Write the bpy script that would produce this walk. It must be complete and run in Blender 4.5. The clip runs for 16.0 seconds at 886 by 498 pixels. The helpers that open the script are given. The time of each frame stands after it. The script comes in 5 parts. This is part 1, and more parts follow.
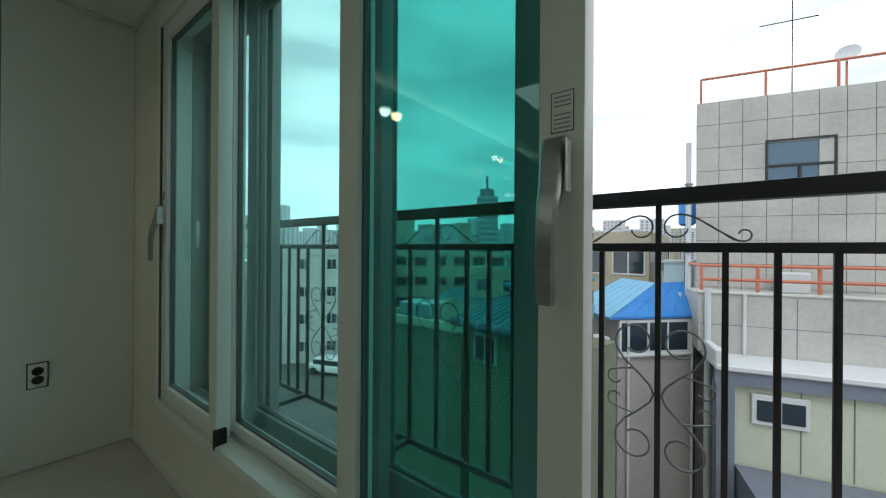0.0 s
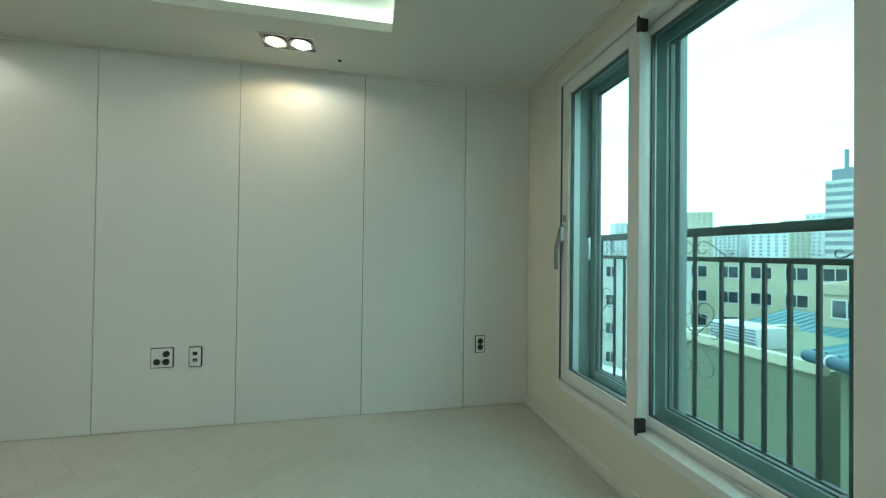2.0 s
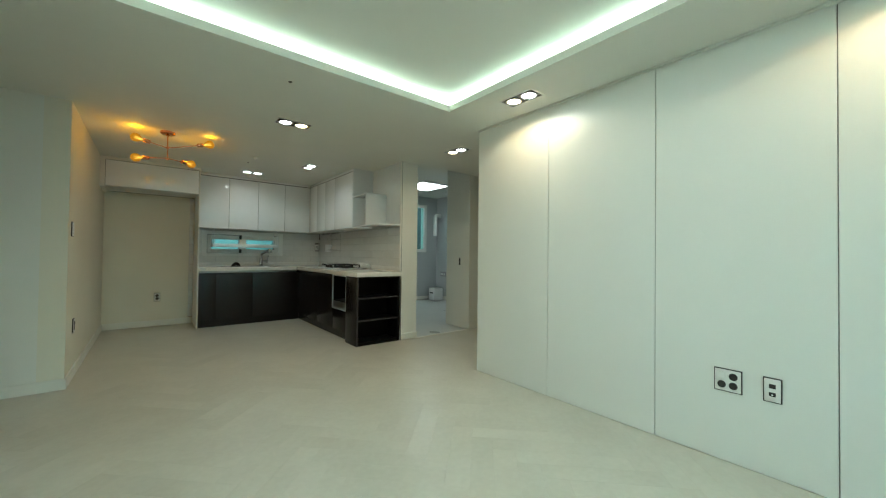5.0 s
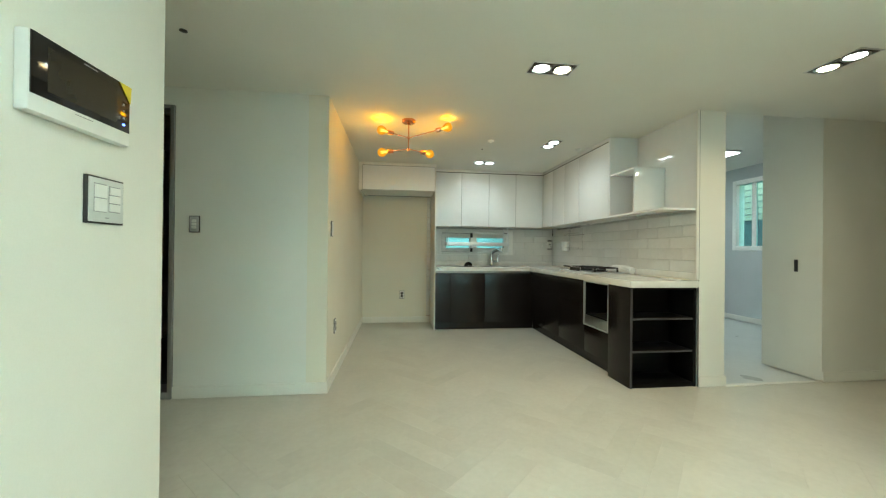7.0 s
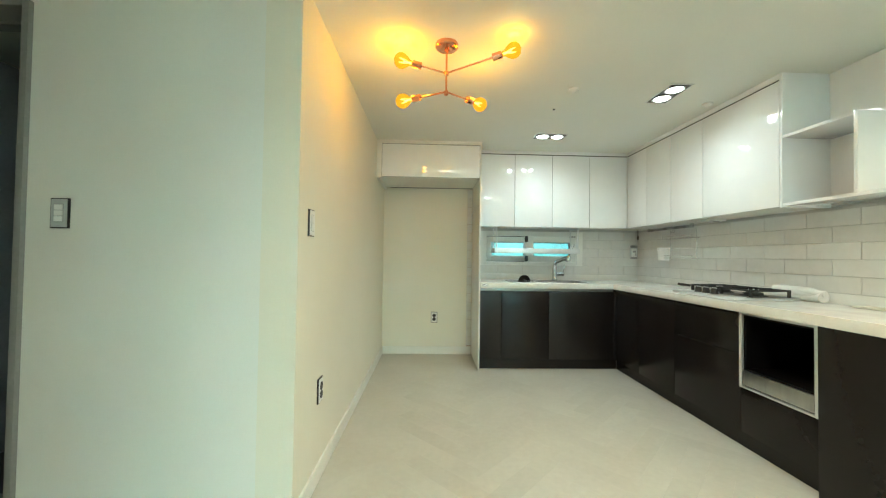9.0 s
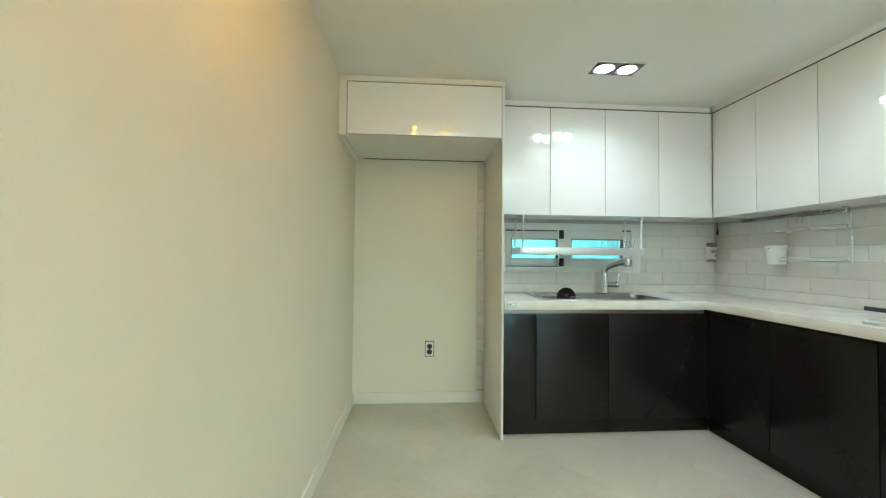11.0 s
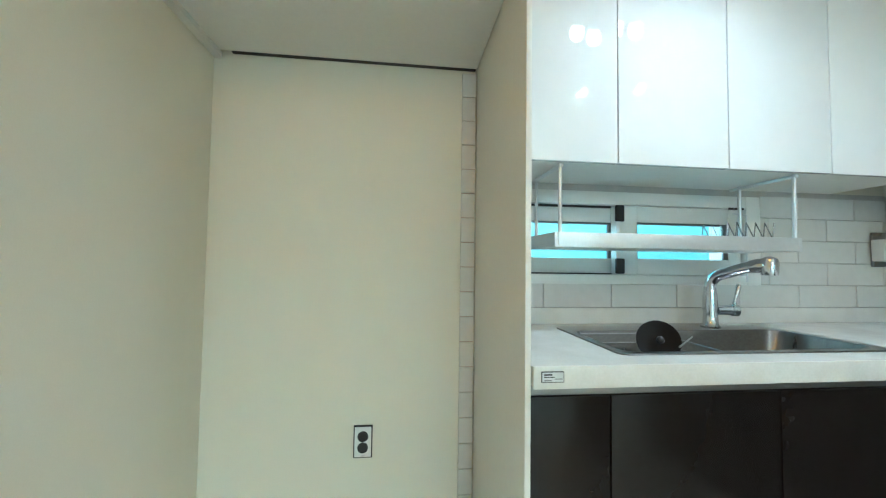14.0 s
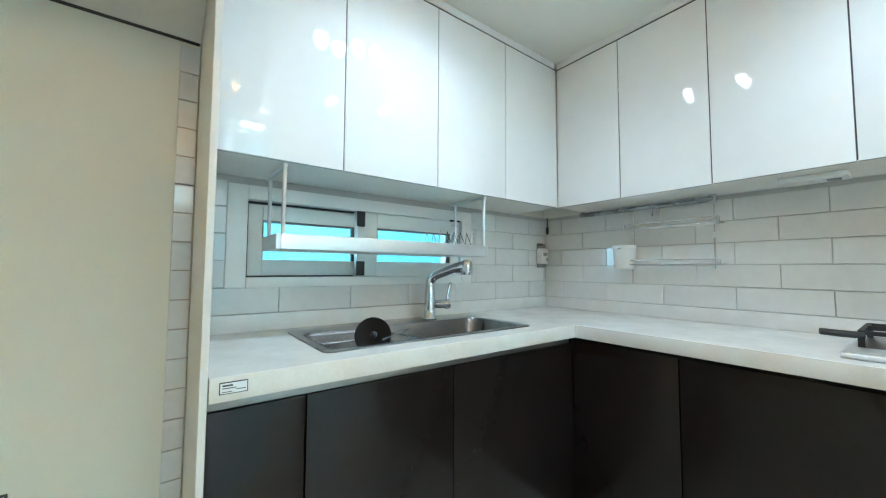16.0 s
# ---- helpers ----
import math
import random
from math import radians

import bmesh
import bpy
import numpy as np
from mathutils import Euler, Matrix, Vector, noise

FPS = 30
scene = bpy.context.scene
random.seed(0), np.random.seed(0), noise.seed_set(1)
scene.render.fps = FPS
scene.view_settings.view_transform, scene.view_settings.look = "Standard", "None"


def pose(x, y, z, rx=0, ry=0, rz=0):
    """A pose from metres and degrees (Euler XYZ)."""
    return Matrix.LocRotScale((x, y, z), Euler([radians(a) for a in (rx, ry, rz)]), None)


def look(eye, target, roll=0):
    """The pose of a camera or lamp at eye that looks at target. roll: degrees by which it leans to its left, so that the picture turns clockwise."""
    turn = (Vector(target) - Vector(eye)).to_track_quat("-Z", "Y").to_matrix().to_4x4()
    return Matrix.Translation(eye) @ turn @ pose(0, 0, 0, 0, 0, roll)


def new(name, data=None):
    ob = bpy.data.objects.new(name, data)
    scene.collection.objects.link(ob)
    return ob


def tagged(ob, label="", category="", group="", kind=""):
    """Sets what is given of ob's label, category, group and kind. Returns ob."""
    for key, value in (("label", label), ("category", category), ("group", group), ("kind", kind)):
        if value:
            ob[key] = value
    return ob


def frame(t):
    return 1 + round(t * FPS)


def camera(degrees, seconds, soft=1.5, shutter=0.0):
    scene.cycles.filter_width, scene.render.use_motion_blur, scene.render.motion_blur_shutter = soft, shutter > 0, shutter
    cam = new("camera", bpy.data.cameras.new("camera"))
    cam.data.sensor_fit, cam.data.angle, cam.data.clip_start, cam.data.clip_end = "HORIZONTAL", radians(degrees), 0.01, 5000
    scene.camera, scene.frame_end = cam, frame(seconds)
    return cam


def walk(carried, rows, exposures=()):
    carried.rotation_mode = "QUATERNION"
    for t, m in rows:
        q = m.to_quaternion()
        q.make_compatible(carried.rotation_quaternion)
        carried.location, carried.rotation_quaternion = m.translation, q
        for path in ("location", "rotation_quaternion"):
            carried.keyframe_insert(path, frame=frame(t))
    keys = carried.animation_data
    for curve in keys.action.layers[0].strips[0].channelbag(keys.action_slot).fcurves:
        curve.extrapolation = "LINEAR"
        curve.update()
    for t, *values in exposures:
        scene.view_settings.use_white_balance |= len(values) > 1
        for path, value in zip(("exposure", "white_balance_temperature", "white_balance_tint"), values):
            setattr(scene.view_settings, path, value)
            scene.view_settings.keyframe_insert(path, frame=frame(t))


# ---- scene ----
cam = camera(101.3, 16.0, soft=1.2)
PATH = [
    (0, (0.336, 0.562, 1.063), (1.553, -1.025, 1.064), 0.4),
    (0.5, (0.382, 0.704, 1.075), (1.853, -0.651, 1.073), 0.6),
    (1, (0.414, 0.865, 1.089), (2.098, -0.214, 1.09), 0.7),
    (1.5, (0.423, 0.998, 1.112), (2.28, 0.257, 1.107), 0.6),
    (2, (0.444, 1.144, 1.092), (2.404, 0.746, 1.112), 0.7),
    (2.5, (0.478, 1.257, 1.09), (2.478, 1.221, 1.108), 0.7),
    (3, (0.547, 1.348, 1.106), (2.515, 1.703, 1.113), 0.5),
    (3.5, (0.555, 1.435, 1.09), (2.411, 2.18, 1.111), 0.4),
    (4, (0.562, 1.474, 1.092), (2.237, 2.566, 1.114), 0.5),
    (4.5, (0.551, 1.595, 1.093), (2.027, 2.943, 1.121), 0.5),
    (5, (0.506, 1.798, 1.092), (1.761, 3.355, 1.124), 0.7),
    (7.5, (0.547, 3.372, 1.114), (0.641, 5.37, 1.12), 0.6),
    (8, (0.551, 3.726, 1.132), (0.592, 5.726, 1.143), 0.7),
    (8.5, (0.587, 4.057, 1.118), (0.649, 6.055, 1.144), 0.7),
    (9, (0.551, 4.37, 1.122), (0.617, 6.369, 1.164), 0.8),
    (11.5, (0.493, 6.039, 1.146), (0.644, 8.033, 1.194), 0.7),
    (12, (0.478, 6.367, 1.123), (0.638, 8.36, 1.188), 0.9),
    (12.5, (0.49, 6.647, 1.114), (0.648, 8.639, 1.183), 0.8),
    (13, (0.571, 6.869, 1.117), (0.715, 8.863, 1.182), 0.8),
    (13.5, (0.652, 7.022, 1.106), (0.797, 9.016, 1.183), 0.9),
    (14, (0.733, 7.124, 1.111), (0.959, 9.109, 1.193), 0.8),
    (14.5, (0.777, 7.157, 1.098), (1.214, 9.107, 1.195), 0.6),
    (15, (0.837, 7.146, 1.096), (1.513, 9.025, 1.204), 0.6),
    (15.5, (0.906, 7.091, 1.107), (1.838, 8.857, 1.215), 0.6),
    (16, (0.973, 7.029, 1.108), (2.168, 8.629, 1.222), 0.3),
]
walk(cam, [(t, look(eye, target, roll)) for t, eye, target, roll in PATH], [(0.0, -1.28, 6200, 5), (0.5, -0.55, 6200, 5), (1.0, -0.1, 6200, 4), (1.5, -0.06, 6150, 4), (2.0, -0.03, 6050, 4), (3.0, 0.34, 5950, 2), (5.0, 0.76, 5950, 1), (7.5, 1.86, 6050, 1), (9.0, 2.2, 5950, 1), (11.5, 2.28, 5550, 2), (13.5, 2.38, 5200, 3), (16.0, 2.42, 5050, 6)])

# ---------- light ----------
world = bpy.data.worlds.new("overcast_sky")
scene.world = world
world.use_nodes = True
wn, wl = world.node_tree.nodes, world.node_tree.links
wn.clear()
w_out = wn.new("ShaderNodeOutputWorld")
w_bg = wn.new("ShaderNodeBackground")
w_sky = wn.new("ShaderNodeTexSky")
w_sky.sky_type, w_sky.sun_disc = 'NISHITA', False
w_sky.sun_elevation, w_sky.sun_rotation = radians(52), radians(343)
w_cloud = wn.new("ShaderNodeTexNoise")
w_cloud.inputs["Scale"].default_value, w_cloud.inputs["Detail"].default_value = 2.2, 7
w_map = wn.new("ShaderNodeMapping")
w_map.inputs["Scale"].default_value = (1, 1, 4)
w_co = wn.new("ShaderNodeTexCoord")
w_ramp = wn.new("ShaderNodeValToRGB")
w_ramp.color_ramp.elements[0].position, w_ramp.color_ramp.elements[0].color = 0.34, (17, 18, 19, 1)
w_ramp.color_ramp.elements[1].position, w_ramp.color_ramp.elements[1].color = 0.58, (29, 29.5, 30, 1)
w_mix = wn.new("ShaderNodeMixRGB")
w_mix.inputs[0].default_value = 0.88
wl.new(w_co.outputs["Generated"], w_map.inputs[0])
wl.new(w_map.outputs[0], w_cloud.inputs["Vector"])
wl.new(w_cloud.outputs[0], w_ramp.inputs[0])
wl.new(w_sky.outputs[0], w_mix.inputs[1])
wl.new(w_ramp.outputs[0], w_mix.inputs[2])
wl.new(w_mix.outputs[0], w_bg.inputs[0])
w_bg.inputs[1].default_value = 0.145
wl.new(w_bg.outputs[0], w_out.inputs[0])

sun = new("sun", bpy.data.lights.new("sun", 'SUN'))
sun.data.energy, sun.data.angle, sun.data.color = 1.4, radians(14), (1, 0.97, 0.92)
sun.matrix_world = look((-6, 20, 28), (0, 0, 0))


# ---------- materials ----------
def base(name, color, rough=0.5, metal=0.0, spec=0.5, coat=0.0):
    m = bpy.data.materials.new(name)
    m.use_nodes = True
    b = m.node_tree.nodes["Principled BSDF"]
    b.inputs["Base Color"].default_value = (*color, 1)
    b.inputs["Roughness"].default_value = rough
    b.inputs["Metallic"].default_value = metal
    b.inputs["Specular IOR Level"].default_value = spec
    b.inputs["Coat Weight"].default_value = coat
    b.inputs["Coat Roughness"].default_value = 0.03
    return m


def varied(name, dark, light, scale=3.0, fine=60.0, rough=0.5, bump=0.0, stretch=(1, 1, 1), spec=0.5, metal=0.0,
           rand=0.0, coat=0.0, rough_var=0.08, depth=0.002):
    """Colour wandering at a broad and a fine scale, with fine relief; rand varies it from piece to piece."""
    m = base(name, light, rough, metal, spec, coat)
    n, l = m.node_tree.nodes, m.node_tree.links
    b = n["Principled BSDF"]
    co = n.new("ShaderNodeTexCoord")
    mp = n.new("ShaderNodeMapping")
    mp.inputs["Scale"].default_value = stretch
    l.new(co.outputs["Object"], mp.inputs[0])
    a = n.new("ShaderNodeTexNoise")
    a.inputs["Scale"].default_value, a.inputs["Detail"].default_value = scale, 5
    f = n.new("ShaderNodeTexNoise")
    f.inputs["Scale"].default_value, f.inputs["Detail"].default_value = fine, 3
    vec = mp.outputs[0]
    info = n.new("ShaderNodeObjectInfo")
    if rand:
        shift = n.new("ShaderNodeVectorMath")
        shift.operation = 'MULTIPLY_ADD'
        shift.inputs[1].default_value = (17, 29, 11)
        l.new(info.outputs["Random"], shift.inputs[0])
        l.new(vec, shift.inputs[2])
        vec = shift.outputs[0]
    l.new(vec, a.inputs["Vector"])
    l.new(vec, f.inputs["Vector"])
    mx = n.new("ShaderNodeMath")
    mx.operation = 'MULTIPLY_ADD'
    mx.inputs[1].default_value = 0.35
    l.new(f.outputs[0], mx.inputs[0])
    sc = n.new("ShaderNodeMath")
    sc.operation = 'MULTIPLY'
    sc.inputs[1].default_value = 0.65
    l.new(a.outputs[0], sc.inputs[0])
    l.new(sc.outputs[0], mx.inputs[2])
    fac = mx.outputs[0]
    if rand:
        ad = n.new("ShaderNodeMath")
        ad.operation = 'MULTIPLY_ADD'
        ad.inputs[1].default_value = rand
        l.new(info.outputs["Random"], ad.inputs[0])
        l.new(fac, ad.inputs[2])
        sb = n.new("ShaderNodeMath")
        sb.operation = 'SUBTRACT'
        sb.inputs[1].default_value = rand / 2
        l.new(ad.outputs[0], sb.inputs[0])
        fac = sb.outputs[0]
    rp = n.new("ShaderNodeValToRGB")
    rp.color_ramp.elements[0].position, rp.color_ramp.elements[1].position = 0.3, 0.7
    rp.color_ramp.elements[0].color = (*dark, 1)
    rp.color_ramp.elements[1].color = (*light, 1)
    l.new(fac, rp.inputs[0])
    l.new(rp.outputs[0], b.inputs["Base Color"])
    rr = n.new("ShaderNodeMapRange")
    rr.inputs[3].default_value, rr.inputs[4].default_value = max(0.0, rough - rough_var), rough + rough_var
    l.new(a.outputs[0], rr.inputs[0])
    l.new(rr.outputs[0], b.inputs["Roughness"])
    if bump:
        bp = n.new("ShaderNodeBump")
        bp.inputs["Strength"].default_value, bp.inputs["Distance"].default_value = bump, depth
        l.new(f.outputs[0], bp.inputs["Height"])
        l.new(bp.outputs[0], b.inputs["Normal"])
    return m


def glow(name, color, strength):
    m = bpy.data.materials.new(name)
    m.use_nodes = True
    n, l = m.node_tree.nodes, m.node_tree.links
    n.clear()
    e = n.new("ShaderNodeEmission")
    e.inputs[0].default_value, e.inputs[1].default_value = (*color, 1), strength
    o = n.new("ShaderNodeOutputMaterial")
    l.new(e.outputs[0], o.inputs[0])
    return m


def pane_glass(name, tint, gloss=1.0):
    m = bpy.data.materials.new(name)
    m.use_nodes = True
    n, l = m.node_tree.nodes, m.node_tree.links
    n.clear()
    t = n.new("ShaderNodeBsdfTransparent")
    t.inputs[0].default_value = (*tint, 1)
    g = n.new("ShaderNodeBsdfGlossy")
    g.inputs["Roughness"].default_value = 0.0
    lw = n.new("ShaderNodeLayerWeight")
    lw.inputs[0].default_value = 0.5
    fr = n.new("ShaderNodeMath")
    fr.operation = 'POWER'
    fr.inputs[1].default_value = 4.5
    l.new(lw.outputs["Facing"], fr.inputs[0])
    k = n.new("ShaderNodeMath")
    k.operation = 'MULTIPLY_ADD'
    k.inputs[1].default_value = 0.8 * gloss
    k.inputs[2].default_value = 0.035 * gloss
    mx = n.new("ShaderNodeMixShader")
    o = n.new("ShaderNodeOutputMaterial")
    l.new(fr.outputs[0], k.inputs[0])
    l.new(k.outputs[0], mx.inputs[0])
    l.new(t.outputs[0], mx.inputs[1])
    l.new(g.outputs[0], mx.inputs[2])
    l.new(mx.outputs[0], o.inputs[0])
    return m


wallpaper = varied("wallpaper", (0.70, 0.70, 0.64), (0.76, 0.76, 0.70), 1.6, 260, 0.62, 0.25, rough_var=0.05, depth=0.0006)
cream_paper = varied("cream_wallpaper", (0.70, 0.67, 0.55), (0.76, 0.73, 0.62), 1.6, 260, 0.6, 0.25, rough_var=0.05, depth=0.0006)
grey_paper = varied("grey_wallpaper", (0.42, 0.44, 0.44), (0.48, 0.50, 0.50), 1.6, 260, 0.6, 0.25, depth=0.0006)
panel_paint = varied("panel_film", (0.72, 0.73, 0.69), (0.77, 0.78, 0.74), 1.1, 420, 0.42, 0.3, rand=0.1, rough_var=0.04, depth=0.0005)
groove_dark = base("groove_shadow_gap", (0.22, 0.22, 0.2), 0.8)
# Dark joint colour, also used to paint shade into the cabinet gaps.
joint_gap_shade = base("joint_and_gap_shade", (0.05, 0.05, 0.05), 0.8)
ceiling_paper = varied("ceiling_paper", (0.72, 0.72, 0.66), (0.78, 0.78, 0.72), 1.2, 220, 0.7, 0.2, rough_var=0.04, depth=0.0006)
trim_white = varied("trim_film", (0.72, 0.71, 0.65), (0.78, 0.77, 0.70), 2.5, 120, 0.38, 0.05, rough_var=0.05)
plank_mat = varied("floor_plank", (0.47, 0.455, 0.39), (0.56, 0.545, 0.475), 2.6, 30, 0.31, 0.05, stretch=(1, 1, 1), rand=0.11, rough_var=0.04, depth=0.0006)
subfloor = varied("floor_joint", (0.40, 0.385, 0.33), (0.48, 0.46, 0.4), 3, 60, 0.6)
pale_floor = varied("pale_room_floor", (0.55, 0.57, 0.55), (0.66, 0.68, 0.65), 2, 30, 0.3, 0.05)
# Darker copy of white uPVC, with the outer frames' shade in its colour.
shaded_upvc = varied("shaded_white_upvc", (0.28, 0.30, 0.29), (0.35, 0.37, 0.36), 1.5, 90, 0.4, 0.03)
upvc = varied("white_upvc", (0.74, 0.74, 0.70), (0.80, 0.80, 0.76), 1.5, 90, 0.33, 0.03, rough_var=0.06)
rubber = base("black_rubber", (0.015, 0.015, 0.016), 0.6)
steel_seal = base("grey_gasket", (0.12, 0.13, 0.13), 0.5)
green_glass = pane_glass("green_tinted_glass", (0.72, 0.955, 0.935), 1.0)
deep_glass = pane_glass("deep_green_glass", (0.50, 0.80, 0.77), 1.3)
clear_glass = pane_glass("clear_glass", (0.95, 0.985, 0.98), 0.8)
pale_glass = pane_glass("pale_glass", (0.8, 0.97, 0.97))
black_steel = varied("black_painted_steel", (0.008, 0.008, 0.009), (0.018, 0.018, 0.02), 6, 80, 0.45, 0.1)
gloss_white = varied("high_gloss_white", (0.78, 0.79, 0.79), (0.83, 0.84, 0.84), 0.8, 12, 0.045, 0.02, coat=0.6, rough_var=0.02, depth=0.0004)
cab_white = varied("white_laminate", (0.70, 0.69, 0.64), (0.76, 0.75, 0.70), 1.5, 80, 0.38, 0.03)
gloss_dark = varied("dark_gloss_laminate", (0.0098, 0.0079, 0.0074), (0.0128, 0.0105, 0.0098), 1.2, 40, 0.2, 0.0, rough_var=0.02, spec=0.27)
dark_inner = varied("dark_carcass", (0.003, 0.0028, 0.0028), (0.005, 0.0046, 0.0046), 2, 60, 0.4, spec=0.1)
stone_top = varied("white_artificial_stone", (0.63, 0.615, 0.57), (0.74, 0.73, 0.69), 9, 170, 0.22, 0.02, rough_var=0.05)
tile_mat = varied("white_glazed_tile", (0.63, 0.625, 0.595), (0.71, 0.705, 0.675), 3, 30, 0.14, 0.06, rand=0.14, rough_var=0.04)
grout = varied("grey_grout", (0.44, 0.43, 0.41), (0.54, 0.53, 0.50), 8, 150, 0.85, 0.2)
chrome = base("chrome", (0.58, 0.59, 0.6), 0.08, 1.0)
bright_wire = varied("bright_chrome_wire", (0.62, 0.62, 0.61), (0.74, 0.74, 0.72), 10, 80, 0.25, metal=0.8)
wire_grey = varied("steel_wire", (0.26, 0.26, 0.26), (0.36, 0.36, 0.35), 10, 80, 0.28, metal=1.0)
brushed = varied("brushed_steel", (0.32, 0.32, 0.31), (0.48, 0.48, 0.46), 2, 90, 0.3, 0.1, stretch=(1, 14, 1), metal=1.0)
sink_steel = varied("sink_steel", (0.13, 0.125, 0.12), (0.24, 0.235, 0.22), 3, 90, 0.3, 0.1, stretch=(1, 10, 1), metal=1.0)
aluminium = varied("satin_aluminium", (0.62, 0.63, 0.63), (0.72, 0.73, 0.73), 3, 60, 0.35, 0.05, metal=0.75)
handle_grey = varied("satin_grey_handle", (0.26, 0.26, 0.25), (0.34, 0.34, 0.33), 4, 80, 0.32, 0.05, stretch=(1, 1, 12), metal=0.7)
copper = base("polished_copper", (0.72, 0.33, 0.2), 0.16, 1.0)
black_plastic = varied("black_plastic", (0.01, 0.01, 0.01), (0.022, 0.02, 0.02), 5, 70, 0.35)
white_plastic = varied("white_plastic", (0.72, 0.72, 0.69), (0.78, 0.78, 0.75), 4, 60, 0.32)
pale_panel = varied("pale_panel_plastic", (0.55, 0.57, 0.55), (0.62, 0.64, 0.62), 4, 60, 0.35)
pale_grey = varied("pale_grey_plastic", (0.40, 0.42, 0.42), (0.46, 0.48, 0.48), 4, 60, 0.35)
grey_plastic = varied("grey_plastic", (0.27, 0.27, 0.27), (0.34, 0.34, 0.34), 4, 60, 0.4)
iron = varied("cast_iron", (0.008, 0.008, 0.008), (0.02, 0.02, 0.02), 20, 200, 0.6, 0.3)
cloth = varied("white_cloth", (0.62, 0.62, 0.58), (0.76, 0.76, 0.73), 6, 300, 0.9, 0.6)
paper = varied("cream_paper", (0.62, 0.58, 0.46), (0.74, 0.70, 0.58), 5, 90, 0.6)
amber_glow = glow("amber_glass_bulb", (1.0, 0.40, 0.015), 0.34)
filament_glow = glow("hot_filament", (1.0, 0.66, 0.20), 3.0)
n_, l_ = amber_glow.node_tree.nodes, amber_glow.node_tree.links
clear_ = n_.new("ShaderNodeBsdfTransparent")
clear_.inputs[0].default_value = (1.0, 0.78, 0.35, 1)
half_ = n_.new("ShaderNodeMixShader")
half_.inputs[0].default_value = 0.6
l_.new(clear_.outputs[0], half_.inputs[1])
l_.new(n_["Emission"].outputs[0], half_.inputs[2])
l_.new(half_.outputs[0], n_["Material Output"].inputs[0])
cove_glow = glow("cove_led", (0.80, 1.0, 0.82), 9.0)
panel_glow = glow("ceiling_led_panel", (0.90, 1.0, 0.95), 4.5)
cool_glow = glow("cool_spot_lens", (0.97, 1.0, 0.95), 7)
warm_glow = glow("warm_spot_lens", (1.0, 0.80, 0.48), 7)
spot_black = base("spot_reflector", (0.16, 0.16, 0.16), 0.25, 0.8)
door_grey = varied("grey_blue_door_film", (0.14, 0.155, 0.175), (0.19, 0.205, 0.225), 2, 60, 0.45, 0.1)
frame_grey = varied("grey_door_frame", (0.19, 0.195, 0.185), (0.25, 0.25, 0.24), 2, 60, 0.45)
# Near-black tile colour stands in for the darkness of the unlit room.
unlit_tile = varied("unlit_floor_tile", (0.03, 0.03, 0.035), (0.06, 0.06, 0.06), 3, 40, 0.4)
blue_dot = glow("blue_indicator", (0.1, 0.2, 1.0), 3)
yellow = base("yellow_film", (0.7, 0.55, 0.02), 0.4)
asphalt = varied("asphalt", (0.06, 0.06, 0.06), (0.12, 0.12, 0.115), 0.3, 8, 0.9, 0.2)
facade_grey = varied("grey_stone_cladding", (0.34, 0.33, 0.31), (0.50, 0.49, 0.46), 0.6, 9, 0.75, 0.2, rand=0.0)
facade_pale = varied("pale_flats_paint", (0.44, 0.44, 0.42), (0.54, 0.54, 0.51), 0.4, 6, 0.85, 0.1)
facade_beige = varied("beige_render", (0.40, 0.38, 0.28), (0.50, 0.48, 0.37), 0.4, 6, 0.85, 0.1)
facade_tan = varied("tan_render", (0.36, 0.32, 0.24), (0.44, 0.40, 0.30), 0.4, 6, 0.85, 0.1)
facade_olive = varied("olive_render", (0.13, 0.15, 0.10), (0.19, 0.21, 0.15), 0.4, 6, 0.85, 0.1)
facade_white = varied("white_tower_paint", (0.50, 0.52, 0.54), (0.62, 0.63, 0.64), 0.1, 3, 0.8)
blue_roof = varied("blue_sheet_roof", (0.02, 0.16, 0.46), (0.05, 0.24, 0.60), 0.7, 10, 0.5, 0.1)
teal_roof = varied("teal_sheet_roof", (0.05, 0.13, 0.17), (0.09, 0.20, 0.24), 0.7, 10, 0.5, 0.1)
rust_red = varied("red_oxide_paint", (0.42, 0.12, 0.07), (0.55, 0.2, 0.12), 4, 40, 0.6)
dark_window = base("dark_window_glass", (0.02, 0.035, 0.05), 0.08, 0.0, 0.8)
# Blue base colour paints the sky's reflection in the hall window.
sky_blue_pane = base("sky_reflection_glass", (0.03, 0.09, 0.16), 0.06, 0.0, 1.0)
steel_blue = varied("blue_grey_steel", (0.14, 0.16, 0.21), (0.2, 0.22, 0.27), 2, 30, 0.5)
pale_green_panel = varied("pale_green_panel", (0.42, 0.44, 0.34), (0.52, 0.54, 0.43), 0.6, 12, 0.6)
car_white = base("white_car_paint", (0.7, 0.7, 0.7), 0.2, 0.0, 0.6, 0.5)

# ---------- mesh makers ----------
origin = {}


def add_box(bm, x0, x1, y0, y1, z0, z1):
    vs = [bm.verts.new(p) for p in ((x0, y0, z0), (x1, y0, z0), (x1, y1, z0), (x0, y1, z0),
                                    (x0, y0, z1), (x1, y0, z1), (x1, y1, z1), (x0, y1, z1))]
    for f in ((3, 2, 1, 0), (4, 5, 6, 7), (0, 1, 5, 4), (1, 2, 6, 5), (2, 3, 7, 6), (3, 0, 4, 7)):
        bm.faces.new([vs[i] for i in f])


